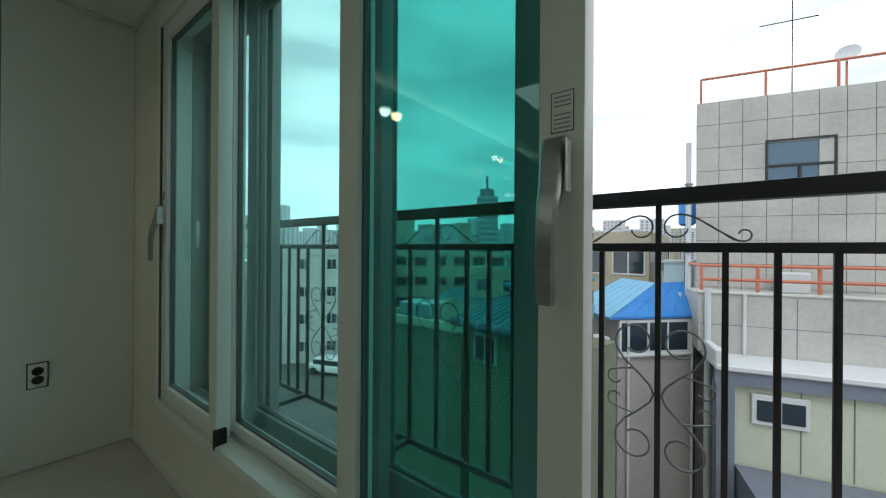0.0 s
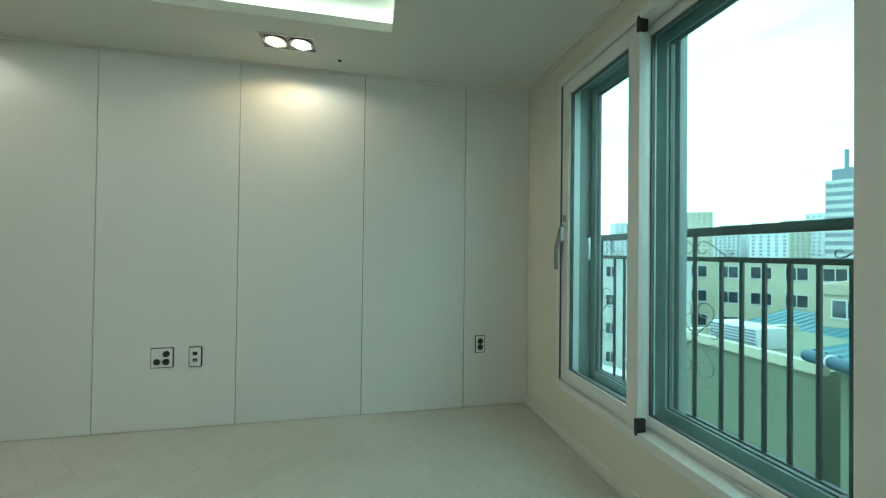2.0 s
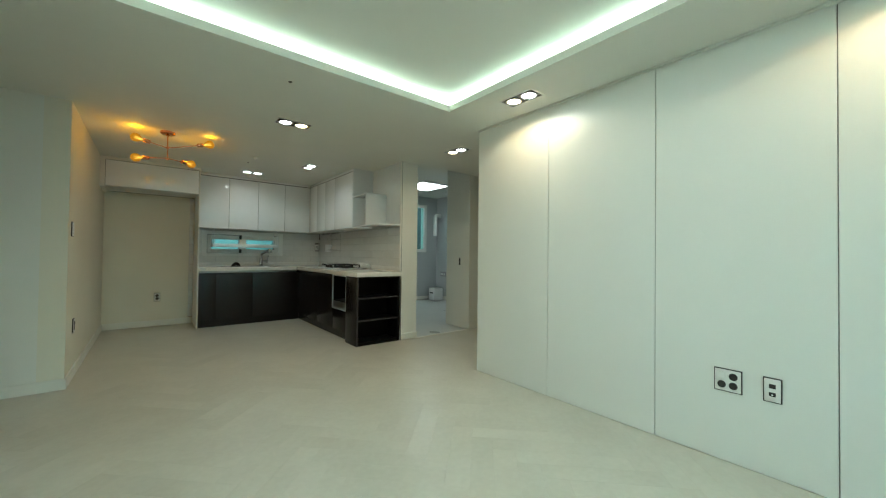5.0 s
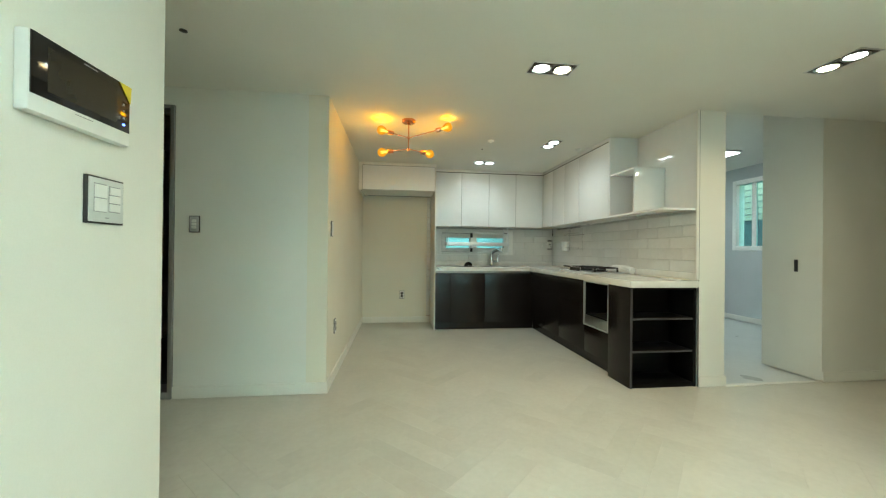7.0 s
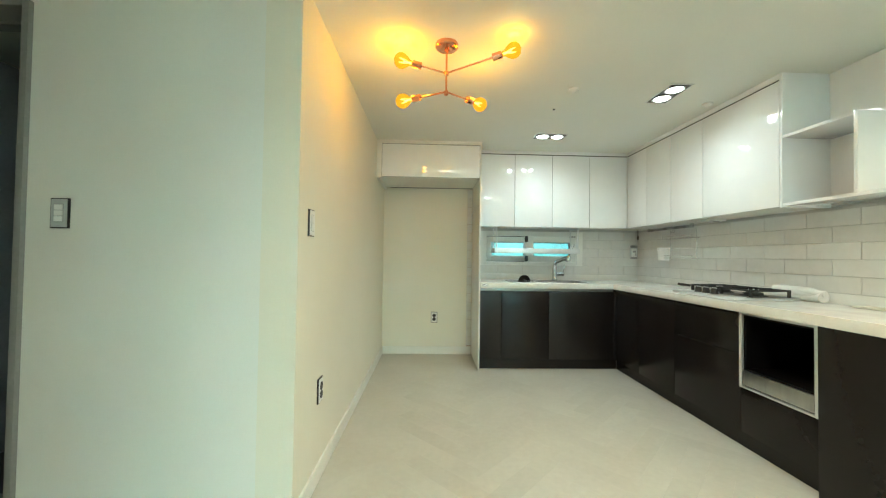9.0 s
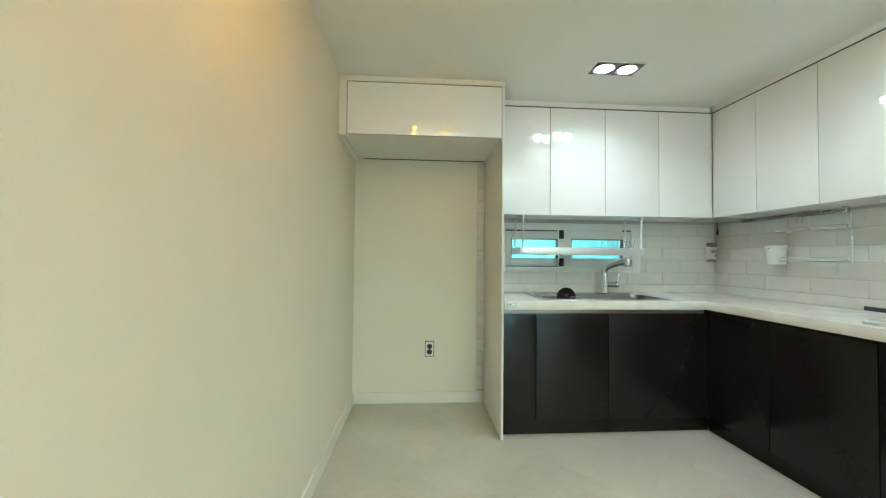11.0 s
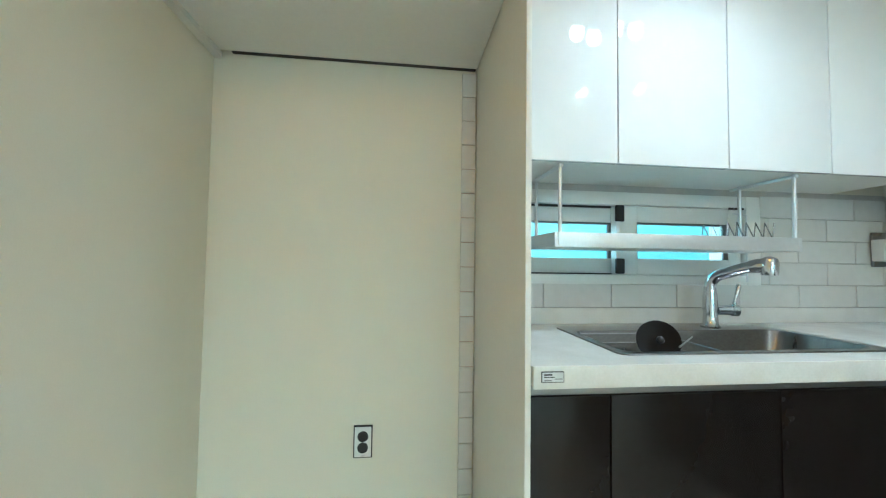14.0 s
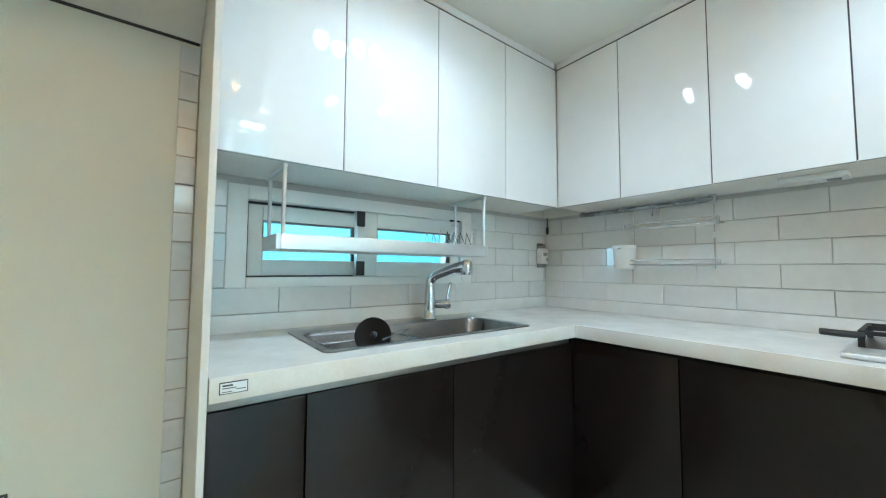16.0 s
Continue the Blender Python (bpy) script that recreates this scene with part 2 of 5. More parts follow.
def bevelled(bm, w, segments=2):
    bmesh.ops.bevel(bm, geom=list(bm.edges), offset=w, segments=segments, profile=0.6, affect='EDGES', clamp_overlap=True)


def finish(name, bm, mat, parent=None, smooth=False, at=None):
    """Turn bm, in world metres, into an object standing at `at` or under its parent."""
    bmesh.ops.recalc_face_normals(bm, faces=list(bm.faces))
    o = origin[parent] if parent else Vector(at or (0, 0, 0))
    bmesh.ops.translate(bm, verts=list(bm.verts), vec=-o)
    me = bpy.data.meshes.new(name)
    bm.to_mesh(me)
    bm.free()
    me.materials.append(mat)
    if smooth:
        for p in me.polygons:
            p.use_smooth = True
        me.set_sharp_from_angle(angle=radians(38))
    ob = new(name, me)
    if parent:
        ob.parent = parent
    else:
        ob.location = o
    origin[ob] = o.copy()
    return ob


def solid(name, boxes, mat, parent=None, bevel=0.0, at=None, segments=2):
    bm = bmesh.new()
    for b in boxes:
        add_box(bm, *b)
    if bevel:
        bevelled(bm, bevel, segments)
    return finish(name, bm, mat, parent, bevel > 0, at)


def sweep(bm, pts, r, n=8, closed=False):
    """A round bar of radius r along pts."""
    pts = [Vector(p) for p in pts]
    rings, up = [], None
    m = len(pts)
    for i, p in enumerate(pts):
        if closed:
            d = (pts[(i + 1) % m] - pts[i - 1]).normalized()
        else:
            d = (pts[min(i + 1, m - 1)] - pts[max(i - 1, 0)]).normalized()
        if up is None:
            up = Vector((0, 0, 1)) if abs(d.z) < 0.9 else Vector((1, 0, 0))
        side = d.cross(up).normalized()
        up = side.cross(d).normalized()
        rings.append([bm.verts.new(p + side * (r * math.cos(2 * math.pi * k / n)) + up * (r * math.sin(2 * math.pi * k / n))) for k in range(n)])
    pairs = list(zip(rings, rings[1:])) + ([(rings[-1], rings[0])] if closed else [])
    for a, b in pairs:
        for k in range(n):
            bm.faces.new((a[k], a[(k + 1) % n], b[(k + 1) % n], b[k]))
    if not closed:
        bm.faces.new(rings[0][::-1])
        bm.faces.new(rings[-1])


def bars(name, lines, r, mat, parent=None, n=8, at=None):
    bm = bmesh.new()
    for pts in lines:
        sweep(bm, pts, r, n)
    return finish(name, bm, mat, parent, True, at)


def spin(bm, centre, profile, axis=(0, 0, 1), n=24):
    """A turned body: profile of (radius, height) along axis from centre."""
    c, a = Vector(centre), Vector(axis).normalized()
    u = a.orthogonal().normalized()
    v = a.cross(u)
    rings = []
    for r, h in profile:
        rings.append([bm.verts.new(c + a * h + (u * math.cos(2 * math.pi * k / n) + v * math.sin(2 * math.pi * k / n)) * max(r, 1e-4)) for k in range(n)])
    for p, q in zip(rings, rings[1:]):
        for k in range(n):
            bm.faces.new((p[k], p[(k + 1) % n], q[(k + 1) % n], q[k]))
    bm.faces.new(rings[0][::-1])
    bm.faces.new(rings[-1])


def turned(name, centre, profile, mat, parent=None, axis=(0, 0, 1), n=24, at=None):
    bm = bmesh.new()
    spin(bm, centre, profile, axis, n)
    return finish(name, bm, mat, parent, True, at)


def thing(name, at, label, category, group=""):
    e = new(name)
    e.empty_display_size = 0.1
    e.location = at
    origin[e] = Vector(at)
    return tagged(e, label, category, group)


def structure(name, boxes, mat, label, bevel=0.0):
    return tagged(solid(name, boxes, mat, None, bevel), label, kind="structure")


def arc(c, r, a0, a1, n, plane):
    """Points of an arc in the plane xz (y fixed) or another, in degrees."""
    out = []
    for i in range(n + 1):
        a = radians(a0 + (a1 - a0) * i / n)
        p, q = r * math.cos(a), r * math.sin(a)
        out.append(Vector(c) + {"xz": Vector((p, 0, q)), "yz": Vector((0, p, q)), "xy": Vector((p, q, 0))}[plane])
    return out


# ---------- the rooms ----------
H = 2.28          # ceiling
XE, XR = 2.95, 3.0   # panelled wall, kitchen side wall
YB = 8.588        # kitchen back wall
XL, YL = -0.24, 4.33  # near wall beside the window, and its end
YD = 5.89         # wall with the dark doorway
YS = 5.735        # stub wall beside the counter
XWIN0, XWIN1, ZW0, ZW1 = -0.55, 2.502, 0.287, 2.16

# floor
structure("floor", [(-0.6, 3.24, -0.02, 4.18, -0.12, -0.006), (-2.6, 3.24, 4.18, YB + 0.05, -0.12, -0.006), (3.24, 5.6, 4.2, 5.735, -0.12, -0.006)], subfloor, "pale beige herringbone plank floor")
structure("floor_laundry", [(3.24, 6.2, 5.735, 9.1, -0.12, -0.01)], pale_floor, "pale grey glossy sheet floor of the utility room")
structure("threshold_utility", [(3.24, 4.18, 5.715, 5.755, -0.01, 0.008)], trim_white, "low pale threshold strip under the utility opening", 0.002)

# walls
wall_east = structure("wall_east", [(XE, 3.15, -0.25, 4.29, 0, 2.62)], groove_dark, "long white panelled feature wall with thin dark grooves")
structure("wall_window", [(XWIN1, XE, -0.25, 0, 0, 2.62), (-0.6, XWIN1, -0.25, 0, 0, ZW0), (-0.6, XWIN1, -0.25, 0, ZW1, 2.62),
                          (-0.6, XWIN0, -0.25, 0, ZW0, ZW1)], cream_paper, "cream papered wall round the sliding balcony window")
structure("wall_near", [(-0.6, XL, 0, YL, 0, 2.62)], wallpaper, "pale papered wall with the door phone")
structure("wall_hall_end", [(-2.6, -2.45, YL, YD, 0, 2.62), (-2.45, -0.6, YL - 0.15, YL, 0, 2.62)], wallpaper, "pale papered walls closing the small hall")
structure("wall_doorway", [(-1.11, -0.15, YD, YD + 0.165, 0, H), (-2.45, -1.756, YD, YD + 0.165, 0, H), (-1.756, -1.11, YD, YD + 0.165, 2.138, H)], wallpaper,
          "pale green-white papered wall beside the dark doorway")
structure("wall_nook", [(-0.15, 0, YD, YB + 0.2, 0, H)], cream_paper, "cream papered side wall of the dining space")
structure("wall_kitchen_back", [(0, 1.13, YB, YB + 0.2, 0, H), (1.13, 2.33, YB, YB + 0.2, 0, 1.035), (1.13, 2.33, YB, YB + 0.2, 1.43, H),
                                (2.33, 3.24, YB, YB + 0.2, 0, H)], cream_paper, "cream papered kitchen back wall with a low window")
structure("wall_stub", [(XR, 3.24, YS, YB, 0, 2.62)], wallpaper, "pale stub wall ending the kitchen run")
structure("wall_utility", [(4.18, 5.6, 5.735, 6.26, 0, 2.62), (3.24, 4.18, 5.735, 5.9, 2.34, 2.62)], wallpaper, "pale wall with the wide opening to the utility room")
structure("wall_corridor", [(3.15, 5.6, 4.14, 4.29, 0, 2.62), (5.6, 5.75, 4.14, 6.18, 0, 2.62)], wallpaper, "pale walls of the side corridor")
structure("wall_utility_room", [(3.24, 4.6, 9.0, 9.15, 0, 2.5), (4.6, 5.78, 9.0, 9.15, 0, 1.15), (4.6, 5.78, 9.0, 9.15, 2.3, 2.5), (5.78, 6.1, 9.0, 9.15, 0, 2.5),
                                (6.1, 6.25, 6.18, 7.81, 0, 2.5), (6.1, 6.25, 7.81, 8.47, 0, 1.15), (6.1, 6.25, 7.81, 8.47, 2.3, 2.5), (6.1, 6.25, 8.47, 9.15, 0, 2.5),
                                (5.6, 6.1, 6.03, 6.18, 0, 2.5)], grey_paper, "grey papered walls of the utility room")
# The unlit room's gloom is put into its wall and floor colours.
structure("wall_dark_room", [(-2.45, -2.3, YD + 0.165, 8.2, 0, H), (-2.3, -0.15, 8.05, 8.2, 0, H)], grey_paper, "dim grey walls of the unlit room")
structure("floor_dark_room", [(-2.3, -0.15, YD + 0.165, 8.05, -0.12, 0.0)], unlit_tile, "tiled floor of the unlit room, its darkness put into the colour")

# ceilings: the coffer over the living space has a hidden light ledge
CX0, CX1, CY0, CY1 = 0.2, 2.42, 1.04, 4.11
structure("ceiling", [(-0.6, CX0, -0.25, 4.29, H, H + 0.05), (CX1, 3.15, -0.25, 4.29, H, H + 0.05), (CX0, CX1, -0.25, CY0, H, H + 0.05), (CX0, CX1, CY1, 4.29, H, H + 0.05),
                      (-2.6, 3.24, 4.29, YB + 0.2, H, H + 0.05), (3.24, 5.75, 4.14, 5.735, H, H + 0.05)], ceiling_paper, "pale flat ceiling")
structure("ceiling_coffer", [(CX0 - 0.16, CX1 + 0.16, CY0 - 0.16, CY1 + 0.16, 2.40, 2.47),
                             (CX0 - 0.2, CX0 - 0.16, CY0 - 0.2, CY1 + 0.2, H + 0.05, 2.47), (CX1 + 0.16, CX1 + 0.2, CY0 - 0.2, CY1 + 0.2, H + 0.05, 2.47),
                             (CX0 - 0.16, CX1 + 0.16, CY0 - 0.2, CY0 - 0.16, H + 0.05, 2.47), (CX0 - 0.16, CX1 + 0.16, CY1 + 0.16, CY1 + 0.2, H + 0.05, 2.47)],
          ceiling_paper, "recessed tray ceiling above a hidden light ledge")
structure("ceiling_utility", [(3.24, 6.25, 5.735, 9.15, 2.5, 2.55)], ceiling_paper, "white ceiling of the utility room")
structure("storeys_below", [(-2.6, 6.25, -0.25, 9.15, -9.6, -0.122)], facade_beige, "plain rendered storeys under the flat")
structure("roof_slab", [(-2.6, 6.3, -0.3, 9.2, 2.62, 2.8)], groove_dark, "concrete slab over the flat")
strip = thing("cove_light_strip", (1.3, 2.6, H + 0.05), "glowing green-white LED strip hidden on the ceiling ledge", "light strip")
for b in ((CX0 - 0.10, CX0 - 0.07, CY0 - 0.1, CY1 + 0.1), (CX1 + 0.07, CX1 + 0.10, CY0 - 0.1, CY1 + 0.1),
          (CX0 - 0.07, CX1 + 0.07, CY0 - 0.10, CY0 - 0.07), (CX0 - 0.07, CX1 + 0.07, CY1 + 0.07, CY1 + 0.10)):
    solid("strip", [(*b, H + 0.052, H + 0.06)], cove_glow, strip)

# trims
structure("cornice", [(XE - 0.03, XE, 0.0, 4.29, H - 0.012, H), (0.0, XE - 0.03, 0.0, 0.02, H - 0.012, H)], trim_white, "slim white ceiling trim along the living room", 0.002)
BB = 0.085
structure("baseboard", [(-1.086, 0.012, YD - 0.012, YD, 0, BB), (0.0, 0.012, YD, YB, 0, BB), (0.012, 1.02, YB - 0.012, YB, 0, BB),
                        (XL, XL + 0.012, 0.0, YL, 0, BB), (XL - 0.3, XL + 0.012, YL, YL + 0.012, 0, BB), (3.002, 3.25, YS - 0.012, YS, 0, BB), (3.24, 3.252, YS, YB + 0.4, 0, BB),
                        (4.18, 5.6, 5.723, 5.735, 0, BB), (3.25, 6.088, 8.988, 9.0, 0, BB), (6.088, 6.1, 6.18, 9.0, 0, BB), (-0.24, XE - 0.012, 0.0, 0.010, 0, 0.06)],
          trim_white, "low pale skirting boards", 0.002)

# ---------- balcony window ----------
def sash(parent, name, x0, x1, z0, z1, y, depth, stile, glass, mat=upvc):
    """A framed sliding pane with a rubber line round the glass."""
    t = stile
    f = solid(name, [(x0, x0 + t, y - depth, y, z0, z1), (x1 - t, x1, y - depth, y, z0, z1),
                     (x0 + t, x1 - t, y - depth, y, z0, z0 + t), (x0 + t, x1 - t, y - depth, y, z1 - t, z1)], mat, parent, 0.004)
    g = 0.006
    solid("gasket", [(x0 + t, x0 + t + g, y - depth * 0.7, y - depth * 0.3, z0 + t, z1 - t), (x1 - t - g, x1 - t, y - depth * 0.7, y - depth * 0.3, z0 + t, z1 - t),
                     (x0 + t, x1 - t, y - depth * 0.7, y - depth * 0.3, z0 + t, z0 + t + g), (x0 + t, x1 - t, y - depth * 0.7, y - depth * 0.3, z1 - t - g, z1 - t)], steel_seal, parent)
    p = solid("pane", [(x0 + t, x1 - t, y - depth * 0.55, y - depth * 0.45, z0 + t, z1 - t)], glass, parent)
    p.visible_shadow = False
    return f


def lever(parent, x, y, z, length):
    """A long pull handle: a flat head on the sash, then a grip that bends off it and runs down."""
    profile = ((0.008, 1.0, 0.016, 0.006), (0.012, 0.985, 0.020, 0.010), (0.016, 0.90, 0.021, 0.013), (0.022, 0.78, 0.020, 0.013), (0.032, 0.66, 0.018, 0.011),
               (0.042, 0.56, 0.0165, 0.009), (0.047, 0.40, 0.0155, 0.008), (0.048, 0.20, 0.015, 0.008), (0.047, 0.03, 0.015, 0.008), (0.046, 0.0, 0.012, 0.005))
    bm = bmesh.new()
    rings = []
    for out, f, w, d in profile:
        c = 0.35
        ring_pts = ((-w, -d * c), (-w, d * c), (-w * c * 2, d), (w * c * 2, d), (w, d * c), (w, -d * c), (w * c * 2, -d), (-w * c * 2, -d))
        rings.append([bm.verts.new((x + p, y + out + q, z + length * f)) for p, q in ring_pts])
    for p, q in zip(rings, rings[1:]):
        for k in range(8):
            bm.faces.new((p[k], p[(k + 1) % 8], q[(k + 1) % 8], q[k]))
    bm.faces.new(rings[0])
    bm.faces.new(rings[-1][::-1])
    finish("handle", bm, handle_grey, parent, True)
    bm = bmesh.new()
    add_box(bm, x - 0.018, x + 0.018, y - 0.001, y + 0.009, z + length * 0.70, z + length * 1.0)
    bevelled(bm, 0.003, 2)
    finish("handle_base", bm, aluminium, parent, True)
    bm = bmesh.new()
    add_box(bm, x - 0.0245, x - 0.0215, y + 0.004, y + 0.030, z + length * 0.66, z + length * 0.97)
    bevelled(bm, 0.001, 1)
    finish("lever", bm, aluminium, parent, True)


win = thing("window_1", (1.0, 0, ZW0), "white framed sliding balcony window with green glass, half open", "window")
tagged(win, kind="structure")
fr = 0.045
# The frame's outer half is coloured as if in shade.
for name, ya, yb, mat in (("frame", -0.119, 0.012, upvc), ("outer_frame", -0.24, -0.120, shaded_upvc)):
    solid(name, [(XWIN1 - fr, XWIN1, ya, yb, ZW0, ZW1), (XWIN0, XWIN0 + fr, ya, yb, ZW0, ZW1),
                 (XWIN0 + fr, XWIN1 - fr, ya, yb, ZW0, ZW0 + fr), (XWIN0 + fr, XWIN1 - fr, ya, yb, ZW1 - fr, ZW1)], mat, win, 0.003)
solid("track", [(XWIN0 + fr, XWIN1 - fr, y0, y0 + 0.008, ZW0 + fr, ZW0 + fr + 0.014) for y0 in (-0.062, -0.115, -0.165, -0.215)], aluminium, win, 0.002)
za, zb = ZW0 + fr + 0.012, ZW1 - fr - 0.006
# inner pair: a closed pane by the panelled wall, a middle one behind it, and a slid one with the long handle
sash(win, "sash", 1.815, XWIN1 - 0.047, za, zb, 0.004, 0.05, 0.07, green_glass)
solid("groove", [(XWIN1 - 0.047, XWIN1 - 0.0445, -0.03, 0.0125, za, zb)], steel_seal, win)
sash(win, "sash", 1.085, 1.88, za, zb, -0.062, 0.045, 0.04, green_glass)
sash(win, "sash", 0.503, 1.112, za, zb, -0.01, 0.05, 0.074, deep_glass)
# outer row, in uPVC darkened to look shaded
sash(win, "sash", 1.09, 1.89, za, zb, -0.135, 0.045, 0.075, clear_glass, shaded_upvc)
sash(win, "sash", 1.80, XWIN1 - fr - 0.002, za, zb, -0.19, 0.04, 0.05, clear_glass, shaded_upvc)
sash(win, "sash", 0.64, 1.19, za, zb, -0.19, 0.04, 0.07, deep_glass, shaded_upvc)
lever(win, XWIN1 - 0.068, 0.004, 1.0, 0.26)
solid("label_plate", [(XWIN1 - 0.095, XWIN1 - 0.06, 0.0042, 0.0052, 1.285, 1.325)], grey_plastic, win)
lever(win, 0.545, -0.01, 0.98, 0.26)
solid("stopper", [(1.802, 1.826, -0.03, 0.013, za - 0.03, za + 0.045), (1.802, 1.826, -0.03, 0.013, zb - 0.045, zb + 0.025)], rubber, win, 0.006)
solid("label_plate", [(0.519, 0.556, -0.0098, -0.0091, 1.25, 1.315)], black_plastic, win)
solid("label_plate", [(0.5205, 0.5545, -0.0091, -0.0087, 1.2515, 1.3135)], white_plastic, win)
solid("label_plate", [(0.524, 0.551, -0.0087, -0.0083, 1.256 + 0.007 * i, 1.2585 + 0.007 * i) for i in range(8) if i != 4], grey_plastic, win)
solid("label_plate", [(1.835, 1.862, 0.0002, 0.001, 0.40, 0.48)], aluminium, win)
solid("latch", [(XWIN1 - 0.165, XWIN1 - 0.145, -0.115, -0.100, 1.06, 1.19)], aluminium, win, 0.004)

# ---------- balcony rail ----------
rail = thing("balcony_railing", (1.2, -0.6, 0.1), "black steel balcony railing with wrought scrolls", "railing")
YR = -0.745
RB0, RB1, RT0, RT1 = 1.059, 1.087, 1.204, 1.252
solid("rail", [(-1.7, 3.6, YR - 0.025, YR + 0.025, RT0, RT1)], black_steel, rail, 0.004)
solid("rail", [(-1.7, 3.6, YR - 0.014, YR + 0.014, RB0, RB1), (-1.7, 3.6, YR - 0.014, YR + 0.014, 0.12, 0.148)], black_steel, rail, 0.003)
UNIT, SIDE, GAP = 0.88, 0.165, 0.11
scroll_x = [0.492 + UNIT * k for k in (-2, -1, 0, 1, 2, 3)]
for cx in scroll_x:
    for k, off in enumerate((0.0, SIDE, SIDE + GAP, SIDE + 2 * GAP, SIDE + 3 * GAP, SIDE + 4 * GAP, SIDE + 5 * GAP)):
        x = cx - off
        post = k == 4 and abs(cx - 0.492) < 0.01
        w = 0.013 if post else 0.008
        solid("baluster", [(x - w, x + w, YR - w, YR + w, 0.1 if post else 0.148, RT0 if post or k == 0 else RB0)], black_steel, rail, 0.0015)


def curl(c, r0, r1, a0, a1, n):
    """A spiral round c from radius r0 to r1 between two angles."""
    out = []
    for i in range(n + 1):
        f = i / n
        a, r = radians(a0 + (a1 - a0) * f), r0 + (r1 - r0) * f
        out.append((c[0] + r * math.cos(a), c[1] + r * math.sin(a)))
    return out


def scroll(x, z, k, m, pts, r=0.0034):
    bars("scroll", [[(x + k * p, YR, z + m * q) for p, q in pts]], r, wrought, rail, 6)


wrought = varied("wrought_bar", (0.16, 0.16, 0.16), (0.26, 0.26, 0.26), 8, 60, 0.35, metal=0.6)
heart = [(0.011, 0), (0.022, 0.028), (0.055, 0.062), (0.095, 0.098)] + curl((0.064, 0.160), 0.060, 0.032, -38, 310, 26)
hook_small = [(0.070, 0.072), (0.100, 0.066)] + curl((0.120, 0.034), 0.026, 0.016, 62, -150, 12)
crest = [(0.195, 0.004), (0.150, 0.034), (0.105, 0.068), (0.072, 0.085)] + curl((0.050, 0.048), 0.040, 0.026, 62, 350, 20)
crest_end = [(0.165, 0.022), (0.185, 0.008)] + curl((0.206, 0.022), 0.019, 0.012, -120, 170, 12)
for cx in scroll_x:
    for k in (1, -1):
        for m in (1, -1):
            scroll(cx, 0.612, k, m, heart)
            scroll(cx, 0.612, k, m, hook_small, 0.003)
        scroll(cx, RB1, k, 1, crest, 0.003)
        scroll(cx, RB1, k, 1, crest_end, 0.0028)
for x in (-0.3, 0.62, 1.54, 2.42):
    solid("strut", [(x - 0.012, x + 0.012, YR + 0.015, -0.25, 0.122, 0.146)], black_steel, rail, 0.002)

# ---------- switches and sockets ----------
def plate(name, at, normal, w, h, label, category, marks, group="", body=white_plastic):
    """A wall plate facing normal ('x', '-y', '-x'); marks: (kind, u, v, a, b) in the plate's own metres."""
    t = thing(name, at, label, category, group)
    c = Vector(at)
    u, n = {"-x": (Vector((0, -1, 0)), Vector((-1, 0, 0))), "x": (Vector((0, 1, 0)), Vector((1, 0, 0))), "-y": (Vector((1, 0, 0)), Vector((0, -1, 0)))}[normal]
    z = Vector((0, 0, 1))

    def slab(nm, cu, cv, a, b, d0, d1, mat, bev):
        bm = bmesh.new()
        p, q = c + u * (cu - a / 2) + z * (cv - b / 2) + n * d0, c + u * (cu + a / 2) + z * (cv + b / 2) + n * d1
        add_box(bm, *[f(p[i], q[i]) for i in range(3) for f in (min, max)])
        bevelled(bm, bev)
        finish(nm, bm, mat, t, True)

    slab("backplate", 0, 0, w, h, 0.0005, 0.0085, black_plastic, 0.0012)
    slab("cover", 0, 0, w - 0.009, h - 0.009, 0.008, 0.0115, body, 0.0015)
    for kind, cu, cv, a, b in marks:
        if kind == "round":
            turned("socket", c + u * cu + z * cv + n * 0.0116, [(a / 2, 0), (a / 2, 0.002), (a / 2 - 0.003, 0.0025), (a / 2 - 0.004, 0.0006), (0.002, 0.0005)], black_plastic, t, n, 20)
            for s in (-0.0095, 0.0095):
                turned("pin_hole", c + u * (cu + s) + z * cv + n * 0.0122, [(0.003, 0), (0.003, 0.0004)], black_plastic, t, n, 8)
        elif kind == "dark":
            slab("port", cu, cv, a, b, 0.0113, 0.0125, black_plastic, 0.0005)
        elif kind == "rocker":
            slab("rocker", cu, cv, a, b, 0.0113, 0.015, white_plastic, 0.0015)
        elif kind == "line":
            slab("gap", cu, cv, a, b, 0.0113, 0.0119, grey_plastic, 0.0002)
    return t


duo = [("round", 0, 0.021, 0.041, 0), ("round", 0, -0.021, 0.041, 0), ("line", 0, -0.052, 0.012, 0.002)]
plate("double_socket", (XE - 0.008, 0.36, 0.444), "-x", 0.072, 0.122, "white double wall socket with black round outlets on a black backplate", "socket", duo, "double wall sockets")
plate("double_socket", (0.0, 6.225, 0.446), "x", 0.072, 0.122, "white double wall socket with black round outlets on the cream wall", "socket", duo, "double wall sockets")
plate("double_socket", (0.598, YB, 0.421), "-y", 0.072, 0.122, "white double wall socket in the empty fridge bay", "socket", duo, "double wall sockets")
